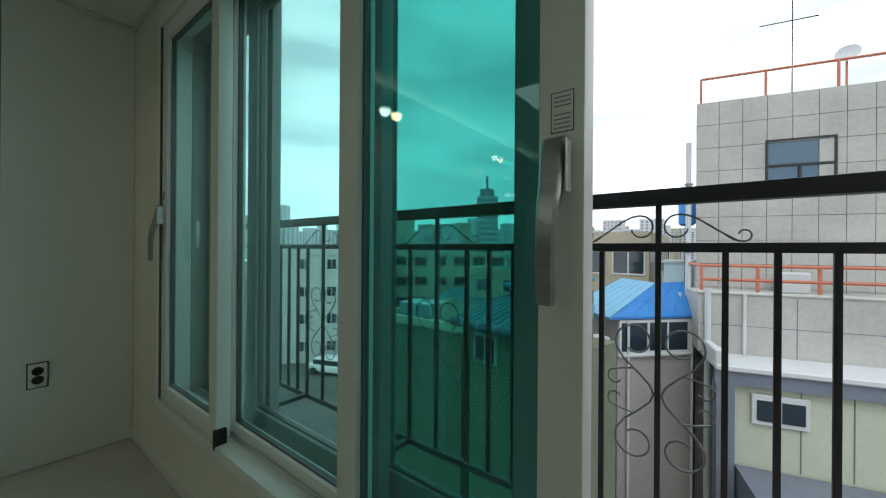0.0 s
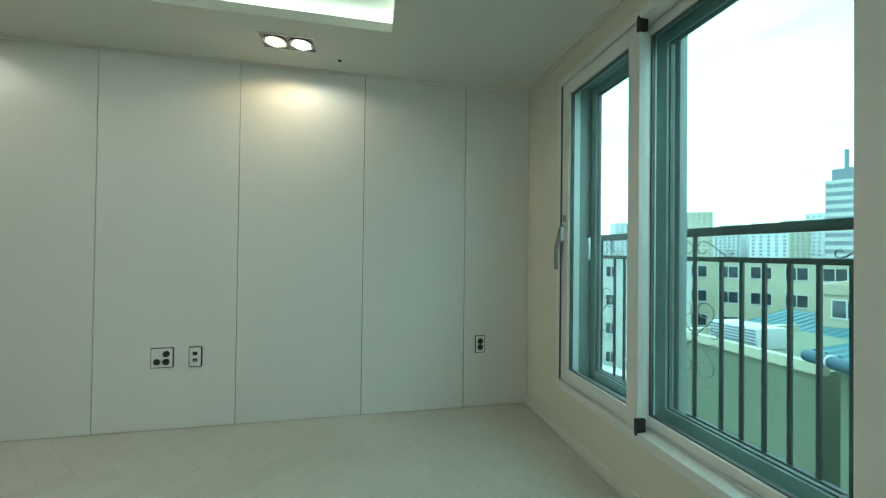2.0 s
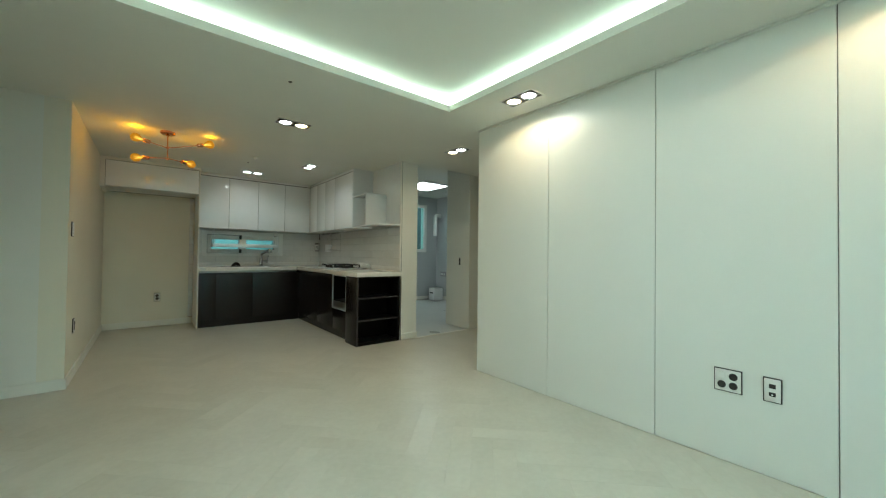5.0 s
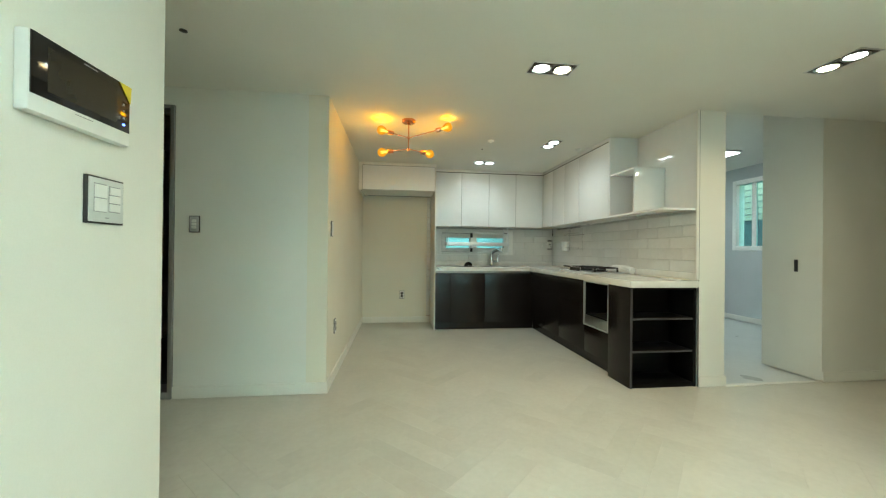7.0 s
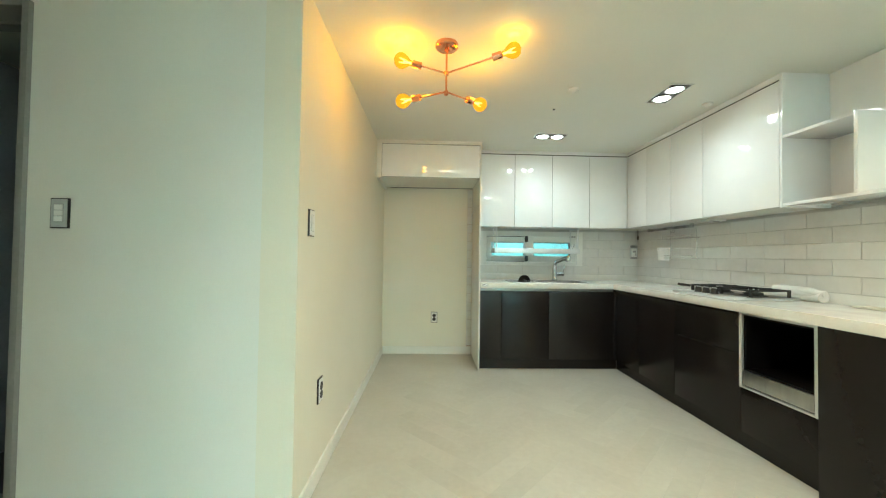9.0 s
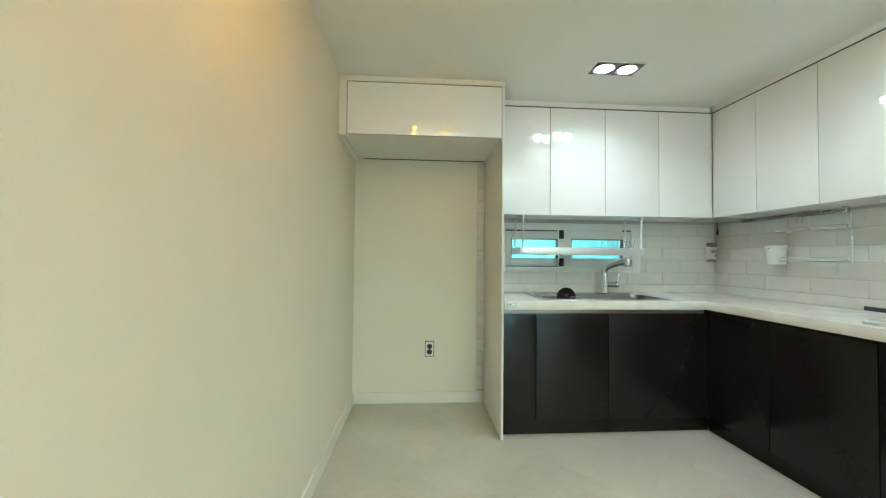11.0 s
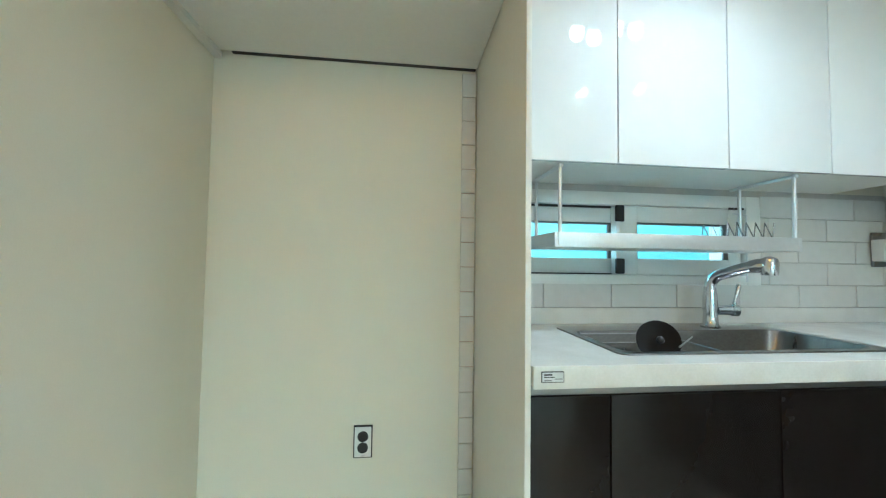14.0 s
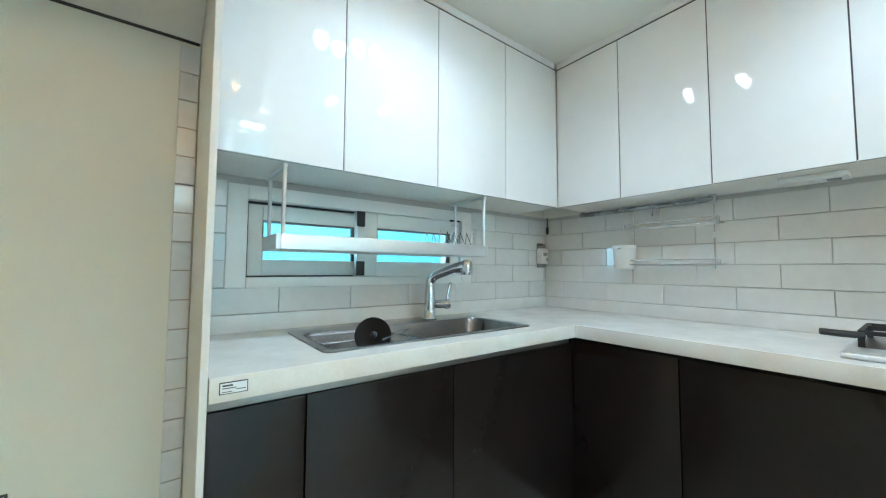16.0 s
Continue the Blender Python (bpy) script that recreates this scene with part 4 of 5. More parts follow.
rings = [ring(SX0 - 0.014, SX1 + 0.014, SY0 - 0.014, SY1 + 0.014, 0.8705, 0.03), ring(SX0 - 0.012, SX1 + 0.012, SY0 - 0.012, SY1 + 0.012, 0.8745, 0.03),
         ring(SX0 + 0.014, SX1 - 0.014, SY0 + 0.014, SY1 - 0.075, 0.8735, 0.05), ring(SX0 + 0.018, SX1 - 0.018, SY0 + 0.018, SY1 - 0.08, 0.866, 0.05),
         ring(SX0 + 0.035, SX1 - 0.035, SY0 + 0.03, SY1 - 0.095, 0.71, 0.06), ring(SX0 + 0.075, SX1 - 0.075, SY0 + 0.07, SY1 - 0.135, 0.69, 0.05)]
for p, q in zip(rings, rings[1:]):
    for i in range(len(p)):
        bm.faces.new((p[i], p[(i + 1) % len(p)], q[(i + 1) % len(q)], q[i]))
bm.faces.new(rings[-1])
finish("bowl", bm, sink_steel, sk, True)
turned("drain", (1.9, 8.22, 0.6905), [(0.055, 0), (0.055, 0.004), (0.045, 0.006), (0.03, 0.002), (0.002, 0.002)], chrome, sk)

basket = thing("sink_wire_rack", (1.50, 8.23, 0.82), "small steel wire rack hanging in the sink bowl", "wire rack")
wl_ = []
for y in (8.10, 8.36):
    wl_.append([(1.365, y, 0.878), (1.375, y, 0.80), (1.66, y, 0.80), (1.67, y, 0.85)])
for i in range(7):
    x = 1.385 + 0.045 * i
    wl_.append([(x, 8.10, 0.80), (x, 8.36, 0.80)])
for z in (0.835, 0.868):
    wl_ += [[(1.368, 8.09, z), (1.368, 8.37, z)], [(1.665, 8.09, z), (1.665, 8.37, z)], [(1.368, 8.37, z), (1.665, 8.37, z)], [(1.368, 8.09, z), (1.665, 8.09, z)]]
wl_.append([(1.52, 8.08, 0.885), (1.75, 8.30, 0.868)])
bars("wire", wl_, 0.0025, wire_grey, basket, 6)
lid = thing("sink_strainer", (1.615, 8.24, 0.86), "black round sink strainer leaning in the rack", "strainer")
turned("dish", (1.545, 8.20, 0.878), [(0.002, -0.012), (0.038, -0.012), (0.054, -0.004), (0.063, 0.0), (0.063, 0.006), (0.054, 0.004), (0.04, -0.004), (0.002, -0.004)],
       varied("strainer_plastic", (0.005, 0.004, 0.004), (0.009, 0.008, 0.007), 6, 60, 0.45, spec=0.15), lid, (-0.45, -0.8, 0.35), 28)
turned("knob", (1.541, 8.185, 0.883), [(0.012, 0), (0.010, 0.012), (0.004, 0.016)], black_plastic, lid, (-0.45, -0.8, 0.35), 12)

# tap
FX, FY = 1.955, 8.445
tap = thing("kitchen_tap", (FX, FY, 0.874), "chrome pull-out kitchen tap with a side lever", "tap")
turned("base", (FX, FY, 0.874), [(0.034, 0), (0.034, 0.006), (0.027, 0.014), (0.025, 0.05), (0.026, 0.09), (0.024, 0.13), (0.021, 0.15)], chrome, tap)
neck = [(FX, FY, 0.98), (FX, FY, 1.035)] + [Vector((FX, FY, 1.035)) + Vector((0.5 * 0.07 * (1 - math.cos(a)), -0.8 * 0.07 * (1 - math.cos(a)), 0.055 * math.sin(a))) for a in [0.2 * i for i in range(1, 7)]]
neck += [(FX + 0.055, FY - 0.085, 1.108), (FX + 0.082, FY - 0.125, 1.124)]
bars("spout", [neck], 0.021, chrome, tap, 16)
turned("spray_head", (FX + 0.066, FY - 0.101, 1.114), [(0.021, 0), (0.024, 0.006), (0.026, 0.03), (0.024, 0.052), (0.012, 0.06)], chrome, tap, (0.35, -0.5, 0.12))
turned("spray_head", (FX + 0.098, FY - 0.150, 1.150), [(0.010, 0.004), (0.024, -0.004), (0.028, -0.02), (0.027, -0.055), (0.024, -0.064), (0.004, -0.062)], chrome, tap)
turned("lever_hub", (FX + 0.02, FY - 0.005, 0.945), [(0.020, 0), (0.020, 0.055), (0.024, 0.058), (0.024, 0.078), (0.012, 0.084)], chrome, tap, (1, -0.2, 0))
turned("lever", (FX + 0.085, FY - 0.018, 0.955), [(0.008, 0), (0.007, 0.04), (0.010, 0.085), (0.006, 0.095)], chrome, tap, (0.22, -0.05, 1))

# kitchen window
kw = thing("window_2", (1.73, YB, 1.035), "low white kitchen window with two small sliding panes", "window")
tagged(kw, kind="structure")
y0 = YB - 0.012
solid("frame", [(1.13, 1.20, y0, YB + 0.19, 1.035, 1.43), (2.26, 2.33, y0, YB + 0.19, 1.035, 1.43), (1.20, 2.26, y0, YB + 0.19, 1.035, 1.075), (1.20, 2.26, y0, YB + 0.19, 1.375, 1.43)], upvc, kw, 0.004)
for a, b, yy in ((1.205, 1.70, YB + 0.05), (1.655, 2.255, YB + 0.012)):
    s = 0.058 if a < 1.5 else 0.098
    solid("sash", [(a, a + s, yy, yy + 0.04, 1.0755, 1.3745), (b - s * 0.6, b, yy, yy + 0.04, 1.0755, 1.3745), (a + s, b - s * 0.6, yy, yy + 0.04, 1.0755, 1.145), (a + s, b - s * 0.6, yy, yy + 0.04, 1.305, 1.3745)], upvc, kw, 0.003)
    p = solid("pane", [(a + s, b - s * 0.6, yy + 0.017, yy + 0.022, 1.145, 1.305)], pale_glass, kw)
    p.visible_shadow = False
    # Wide right and top strips paint the shade of the pane reveals.
    solid("gasket", [(b - s * 0.6 - 0.022, b - s * 0.6, yy + 0.006, yy + 0.016, 1.145, 1.305), (a + s, b - s * 0.6 - 0.022, yy + 0.006, yy + 0.016, 1.296, 1.305), (a + s, a + s + 0.006, yy + 0.006, yy + 0.016, 1.145, 1.296)], steel_seal, kw)
# Black strips put recess shade along the left sash's edges.
solid("gasket", [(1.2005, 1.208, YB + 0.03, YB + 0.05, 1.078, 1.374), (1.208, 1.645, YB + 0.03, YB + 0.05, 1.368, 1.3745), (1.208, 1.645, YB + 0.03, YB + 0.05, 1.0755, 1.081)], rubber, kw)
solid("stopper", [(1.648, 1.686, YB - 0.004, YB + 0.011, 1.08, 1.145), (1.648, 1.686, YB - 0.004, YB + 0.011, 1.305, 1.376)], rubber, kw, 0.005)
structure("neighbour_wall", [(-0.5, 4.2, YB + 1.5, YB + 1.7, -9.5, 5.5)], varied("pale_cyan_sheet", (0.24, 0.48, 0.50), (0.36, 0.60, 0.62), 0.8, 14, 0.6), "pale cyan sheet wall of the house behind")

# hanging dish rack
dr = thing("dish_drying_rack", (1.71, 8.4, 1.18), "satin aluminium dish tray hung on rods below the cabinet", "dish rack")
solid("tray", [(1.255, 2.165, 8.285, 8.30, 1.173, 1.224), (1.255, 2.165, 8.50, 8.515, 1.173, 1.224), (1.24, 1.255, 8.285, 8.515, 1.173, 1.224), (2.165, 2.18, 8.285, 8.515, 1.173, 1.224), (1.255, 2.165, 8.30, 8.50, 1.175, 1.180)], aluminium, dr, 0.003)
rods = [[(x, y, 1.19), (x, y, 1.457)] for x in (1.262, 2.158) for y in (8.292, 8.508)] + [[(x, 8.28, 1.449), (x, 8.55, 1.449)] for x in (1.262, 2.158)]
for line in rods:
    bars("rod", [line], 0.007, aluminium, dr, 8)
for y in (8.345, 8.455):
    rows_ = [(1.925 + 0.0195 * i, y + (0.006 if i % 2 else -0.006), 1.283 if i % 2 else 1.222) for i in range(12)]
    bars("plate_holder", [rows_, [(1.92, y, 1.222), (2.15, y, 1.222)], [(1.922, y, 1.183), (1.922, y, 1.225)], [(2.148, y, 1.183), (2.148, y, 1.225)]], 0.0024, wire_grey, dr, 6)
hk = thing("window_hook_rail", (2.27, 8.57, 1.12), "small white hook bar beside the kitchen window", "hook")
bars("bar", [[(2.255, 8.572, 1.05), (2.255, 8.572, 1.345), (2.19, 8.572, 1.352)]], 0.004, aluminium, hk)
solid("clip", [(2.17, 2.24, 8.566, 8.575, 1.368, 1.378)], black_plastic, hk, 0.002)

# gas alarm in the corner
ga = thing("gas_alarm", (2.93, 8.57, 1.15), "small white gas shut-off box on a chrome bracket", "gas alarm")
solid("bracket", [(2.90, 2.98, 8.566, 8.577, 1.125, 1.285)], wire_grey, ga, 0.003)
solid("body", [(2.885, 2.95, 8.52, 8.566, 1.15, 1.25)], white_plastic, ga, 0.008)
solid("opening", [(2.897, 2.935, 8.517, 8.5205, 1.2, 1.222), (2.926, 2.94, 8.517, 8.5205, 1.165, 1.19)], grey_plastic, ga, 0.001)
nz = thing("gas_pipe_end", (2.975, 8.55, 1.36), "small black capped pipe under the corner cabinet", "pipe")
turned("cap", (2.972, 8.545, 1.345), [(0.004, 0), (0.008, 0.01), (0.009, 0.045), (0.004, 0.05), (0.003, 0.11)], black_plastic, nz)

# rail, wire shelves and cup on the side wall
hr = thing("hanging_rail", (2.93, 7.93, 1.44), "steel utensil rail under the wall cabinet", "rail")
bars("rail", [[(2.93, 8.27, 1.435), (2.93, 7.60, 1.435)]], 0.013, wire_grey, hr, 12)
solid("bracket", [(2.92, 2.94, 7.59, 7.62, 1.42, 1.457)], chrome, hr, 0.003)
solid("bracket", [(2.92, 2.94, 8.24, 8.26, 1.43, 1.457)], chrome, hr, 0.003)
bars("hook", [[(2.93, y, 1.432), (2.918, y, 1.40), (2.915, y, 1.385), (2.905, y, 1.39)] for y in (7.86, 7.83)], 0.003, chrome, hr, 6)
ws = thing("wire_shelf", (2.95, 7.8, 1.12), "two-tier chrome wire shelf hung on the tiled wall", "wire shelf")
for y in (7.62, 7.985):
    bars("upright", [[(2.985, y, 1.42), (2.985, y, 1.12)]], 0.0026, bright_wire, ws, 6)
wires = []
for z in (1.14, 1.33):
    for x in (2.985, 2.95, 2.91):
        wires.append([(x, 7.58, z), (x, 8.0, z)])
    wires += [[(2.985, y, z), (2.91, y, z)] for y in (7.6, 7.8, 7.98)]
    wires.append([(2.91, 7.58, z + 0.022), (2.91, 8.0, z + 0.022)])
    wires += [[(2.91, y, z), (2.91, y, z + 0.022)] for y in (7.58, 8.0)]
wires.append([(2.985, 7.985, 1.225), (2.935, 8.015 + 0.062, 1.225), (2.875, 8.015, 1.225), (2.935, 8.015 - 0.062, 1.225), (2.985, 7.985, 1.225)])
bars("wire", wires, 0.0034, bright_wire, ws, 6)
cup = thing("utensil_cup", (2.935, 8.015, 1.11), "white plastic utensil cup hung on the wire shelf", "cup")
turned("cup", (2.935, 8.015, 1.115), [(0.043, 0), (0.048, 0.004), (0.056, 0.11), (0.058, 0.112), (0.058, 0.128), (0.055, 0.13), (0.052, 0.126), (0.046, 0.01), (0.002, 0.008)], white_plastic, cup)
ul = thing("cabinet_light", (2.86, 7.27, 1.44), "slim white strip light under the wall cabinet", "strip light")
solid("body", [(2.80, 2.90, 7.18, 7.36, 1.437, 1.457)], white_plastic, ul, 0.005)
solid("switch", [(2.83, 2.86, 7.20, 7.235, 1.432, 1.438)], grey_plastic, ul, 0.001)

# hob
HY = 6.90
hob = thing("gas_hob", (2.70, HY, 0.87), "stainless gas hob with black cast-iron pan supports", "gas hob")
solid("tray", [(2.465, 2.915, HY - 0.29, HY + 0.29, 0.8705, 0.886)], aluminium, hob, 0.007, segments=3)
solid("well", [(2.58, 2.90, HY - 0.265, HY + 0.265, 0.8855, 0.8885)], sink_steel, hob, 0.002)
solid("control_strip", [(2.468, 2.572, HY - 0.27, HY + 0.27, 0.885, 0.8915)], aluminium, hob, 0.003)
for y in (HY - 0.075, HY, HY + 0.075):
    turned("knob", (2.515, y, 0.8915), [(0.026, 0), (0.026, 0.004), (0.022, 0.008), (0.020, 0.034), (0.017, 0.038), (0.002, 0.039)], black_plastic, hob, n=18)
    solid("knob_grip", [(2.512, 2.518, y - 0.018, y + 0.018, 0.929, 0.934)], aluminium, hob, 0.001)
for cx, cy, r in ((2.735, HY - 0.14, 0.052), (2.735, HY + 0.14, 0.058), (2.85, HY, 0.034)):
    turned("burner", (cx, cy, 0.888), [(r + 0.022, 0), (r + 0.022, 0.003), (r, 0.006), (r, 0.018), (r * 0.78, 0.024), (0.002, 0.026)], iron, hob, n=20)
for cy in (HY - 0.14, HY + 0.14):
    z1 = 0.936
    frame_bars = [(2.60, 2.87, cy - 0.125, cy - 0.113, z1 - 0.012, z1), (2.60, 2.87, cy + 0.113, cy + 0.125, z1 - 0.012, z1),
                  (2.60, 2.612, cy - 0.113, cy + 0.113, z1 - 0.012, z1), (2.858, 2.87, cy - 0.113, cy + 0.113, z1 - 0.012, z1)]
    fingers = [(2.612, 2.69, cy - 0.005, cy + 0.005, z1 - 0.010, z1 + 0.004), (2.78, 2.858, cy - 0.005, cy + 0.005, z1 - 0.010, z1 + 0.004),
               (2.73, 2.74, cy - 0.113, cy - 0.045, z1 - 0.010, z1 + 0.004), (2.73, 2.74, cy + 0.045, cy + 0.113, z1 - 0.010, z1 + 0.004)]
    feet = [(x, x + 0.014, y, y + 0.014, 0.888, z1 - 0.012) for x in (2.60, 2.856) for y in (cy - 0.125, cy + 0.111)]
    bm = bmesh.new()
    for q in frame_bars + fingers + feet:
        add_box(bm, *q)
    finish("pan_support", bm, iron, hob)
bars("pan_handle", [[(2.58, HY + 0.25, 0.925), (2.56, HY + 0.30, 0.927), (2.545, HY + 0.335, 0.93)]], 0.010, iron, hob, 8)
towel = thing("rolled_cloth", (2.93, 6.60, 0.87), "rolled white cloth lying behind the hob", "cloth")
bm = bmesh.new()
for k in range(3):
    sweep(bm, [(2.935 + 0.012 * math.sin(i * 0.9 + k), 6.50 + 0.035 * i, 0.903 + 0.018 * k * (1 if i > 1 else 0.6)) for i in range(10)], 0.03 - 0.004 * k, 12)
finish("roll", bm, cloth, towel, True)
for i, (x, y, w, l, r) in enumerate(((2.935, 6.06, 0.075, 0.54, -2), (2.86, 5.88, 0.03, 0.22, -3))):
    lf = thing("leaflet", (x, y, 0.8715), "flat cream paper leaflet on the worktop", "leaflet", "leaflets on the worktop")
    bm = bmesh.new()
    for k in range(3):
        add_box(bm, -w / 2 + 0.003 * k, w / 2 + 0.002 * k, -l / 2 - 0.004 * k, l / 2, 0.0005 + 0.003 * k, 0.003 + 0.003 * k)
    bmesh.ops.transform(bm, matrix=pose(x, y, 0.8715, 0, 0, r), verts=list(bm.verts))
    finish("sheets", bm, paper if i == 0 else white_plastic, lf)

# ---------- utility room ----------
for nm, box, gl in (("window_3", (4.6, 5.78, 9.0, 1.15, 2.3), "y"), ("window_4", (7.81, 8.47, 6.1, 1.15, 2.3), "x")):
    a, b, c, z0, z1 = box
    w = thing(nm, ((a + b) / 2, c, z0) if gl == "y" else (c, (a + b) / 2, z0), "white framed utility room window with tinted glass", "window")
    tagged(w, kind="structure")

    def bx(p, q, d0, d1, u, v):
        return (p, q, c + d0, c + d1, u, v) if gl == "y" else (c + d0, c + d1, p, q, u, v)

    solid("frame", [bx(a, a + 0.07, -0.012, 0.14, z0, z1), bx(b - 0.07, b, -0.012, 0.14, z0, z1), bx(a + 0.07, b - 0.07, -0.012, 0.14, z0, z0 + 0.07), bx(a + 0.07, b - 0.07, -0.012, 0.14, z1 - 0.07, z1)], upvc, w, 0.004)
    m = (a + b) / 2
    solid("sash", [bx(m - 0.03, m + 0.03, 0.03, 0.07, z0 + 0.07, z1 - 0.07)], upvc, w, 0.003)
    p = solid("pane", [bx(a + 0.07, b - 0.07, 0.045, 0.05, z0 + 0.07, z1 - 0.07)], green_glass, w)
    p.visible_shadow = False
pipe = thing("exhaust_pipe", (5.98, 8.93, 1.6), "white boiler exhaust elbow pipe on the utility wall", "pipe")
bars("pipe", [[(5.95, 8.86, 1.55), (5.95, 8.86, 2.0)] + [(5.95 + 0.05 * (1 - math.cos(a)), 8.86, 2.0 + 0.05 * math.sin(a)) for a in (0.5, 1.0, 1.57)] + [(6.1, 8.86, 2.05)]], 0.05, white_plastic, pipe, 14)
bx4 = thing("utility_socket", (6.1, 8.72, 0.62), "four-way wall socket plate in the utility room", "socket")
solid("plate", [(6.088, 6.1, 8.62, 8.82, 0.56, 0.68)], grey_plastic, bx4, 0.003)
solid("outlet", [(6.084, 6.089, 8.64 + 0.06 * i, 8.68 + 0.06 * i, 0.60, 0.64) for i in range(3)], white_plastic, bx4, 0.002)
vb = thing("floor_box", (5.86, 8.7, 0), "small pale plastic box on the utility floor", "box")
solid("body", [(5.74, 6.0, 8.6, 8.82, 0.0, 0.30)], white_plastic, vb, 0.015)
solid("slot", [(5.735, 5.742, 8.65, 8.77, 0.17, 0.20)], black_plastic, vb, 0.002)
dk = thing("door_strike", (4.18, 5.95, 1.0), "small dark latch plate on the utility opening jamb", "latch plate")
solid("plate", [(4.174, 4.18, 5.93, 5.96, 0.94, 1.05)], black_plastic, dk, 0.001)

# ---------- outside ----------
GZ = -9.6
tagged(solid("ground", [(-300, 300, -700, 40, GZ - 0.5, GZ)], asphalt), "grey asphalt street level below the flat", kind="structure")


def block(name, cx, cy, w, d, z1, turn, wall, label, rows, cols, win_w, win_h, glass=dark_window, sill=True, parapet=0.5, side=True):
    """A building of w x d at (cx, cy), its roof at z1; rows and columns of set-in windows on the front and one side."""
    t = thing(name, (cx, cy, GZ), label, "building")
    M = pose(cx, cy, 0, 0, 0, turn)
    bm = bmesh.new()
    add_box(bm, -w / 2, w / 2, -d / 2, d / 2, GZ, z1)
    add_box(bm, -w / 2 - 0.1, w / 2 + 0.1, d / 2 - 0.15, d / 2 + 0.1, z1 - 0.15, z1 + parapet)
    add_box(bm, -w / 2 - 0.1, -w / 2 + 0.15, -d / 2, d / 2 - 0.15, z1 - 0.15, z1 + parapet)
    add_box(bm, w / 2 - 0.15, w / 2 + 0.1, -d / 2, d / 2 - 0.15, z1 - 0.15, z1 + parapet)
    bmesh.ops.transform(bm, matrix=M, verts=list(bm.verts))
    finish("wall", bm, wall, t)
    bw, bg = bmesh.new(), bmesh.new()
    st = (z1 - GZ) / rows
    for r in range(rows):
        z = GZ + st * (r + 0.42)
        for c in range(cols):
            x = -w / 2 + w * (c + 0.5) / cols
            y = d / 2
            add_box(bg, x - win_w / 2, x + win_w / 2, y + 0.002, y + 0.02, z, z + win_h)
            for q in ((x - win_w / 2 - 0.06, x - win_w / 2, z, z + win_h), (x + win_w / 2, x + win_w / 2 + 0.06, z, z + win_h), (x - 0.03, x + 0.03, z, z + win_h),
                      (x - win_w / 2 - 0.06, x + win_w / 2 + 0.06, z - 0.08, z), (x - win_w / 2 - 0.06, x + win_w / 2 + 0.06, z + win_h, z + win_h + 0.06)):
                add_box(bw, q[0], q[1], y + 0.001, y + 0.06, q[2], q[3])
        if side:
            for s in (-1, 1):
                for c in range(max(1, int(cols * d / w))):
                    n = max(1, int(cols * d / w))
                    yy = -d / 2 + d * (c + 0.5) / n
                    xx = s * w / 2
                    add_box(bg, min(xx, xx + s * 0.02), max(xx, xx + s * 0.02), yy - win_w / 2, yy + win_w / 2, z, z + win_h)
    for b_, n_, m_ in ((bw, "window_frame", facade_white), (bg, "window", glass)):
        bmesh.ops.transform(b_, matrix=M, verts=list(b_.verts))
        finish(n_, b_, m_, t)
    return t


def shed_roof(parent, pts_low, pts_high, thick, mat, ribs=14):
    """A ribbed sheet roof between a low and a high edge."""
    a, b = [Vector(p) for p in pts_low]
    c, d = [Vector(p) for p in pts_high]
    bm = bmesh.new()
    up_ = Vector((0, 0, thick))
    v = [bm.verts.new(p) for p in (a, b, d, c)]
    v2 = [bm.verts.new(p + up_) for p in (a, b, d, c)]
    bm.faces.new(v[::-1]), bm.faces.new(v2)
    for i in range(4):
        bm.faces.new((v[i], v[(i + 1) % 4], v2[(i + 1) % 4], v2[i]))
    for i in range(ribs + 1):
        f = i / ribs
        sweep(bm, [a.lerp(b, f) + up_, c.lerp(d, f) + up_], 0.05, 5)
    return finish("roof", bm, mat, parent)


# walls close outside the utility room, with their shade in the dark colour
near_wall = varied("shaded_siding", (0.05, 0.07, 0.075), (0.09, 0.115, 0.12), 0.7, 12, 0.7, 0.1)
structure("neighbour_wall_utility", [(4.3, 7.6, 10.2, 10.4, GZ, 5.5), (7.4, 7.6, 4.0, 10.2, GZ, 5.5)], near_wall, "green-grey walls of the house beside the utility room, shaded by their dark colour")
siding = thing("siding_slats", (7.35, 8.2, 1.5), "dull tan horizontal siding slats on the house next door", "siding")
for k in range(9):
    solid("slat", [(7.37, 7.4, 6.6, 10.0, 1.75 + 0.12 * k, 1.85 + 0.12 * k)], facade_tan, siding, 0.004, segments=1)

# the clad hall opposite, with its terrace and annex
hall = thing("clad_hall", (-6, -18, GZ), "grey stone-clad hall with red terrace and roof rails", "building")
MH = pose(1.0, -14.0, 0, 0, 0, 14.4)


def hall_part(name, boxes, mat, bevel=0.0):
    bm = bmesh.new()
    for b in boxes:
        add_box(bm, *b)
    if bevel:
        bevelled(bm, bevel, 1)
    bmesh.ops.transform(bm, matrix=MH, verts=list(bm.verts))
    return finish(name, bm, mat, hall)


bm = bmesh.new()
lo = [bm.verts.new(MH @ Vector((x, y, GZ))) for x, y in ((-14, -0.06), (-0.02, -0.06), (-2.7, -9), (-14, -9))]
hi = [bm.verts.new(v.co + Vector((0, 0, 5.75 - GZ))) for v in lo]
bm.faces.new(lo), bm.faces.new(hi)
for k in range(4):
    bm.faces.new((lo[k], lo[(k + 1) % 4], hi[(k + 1) % 4], hi[k]))
finish("core", bm, facade_grey, hall)
tiles = []
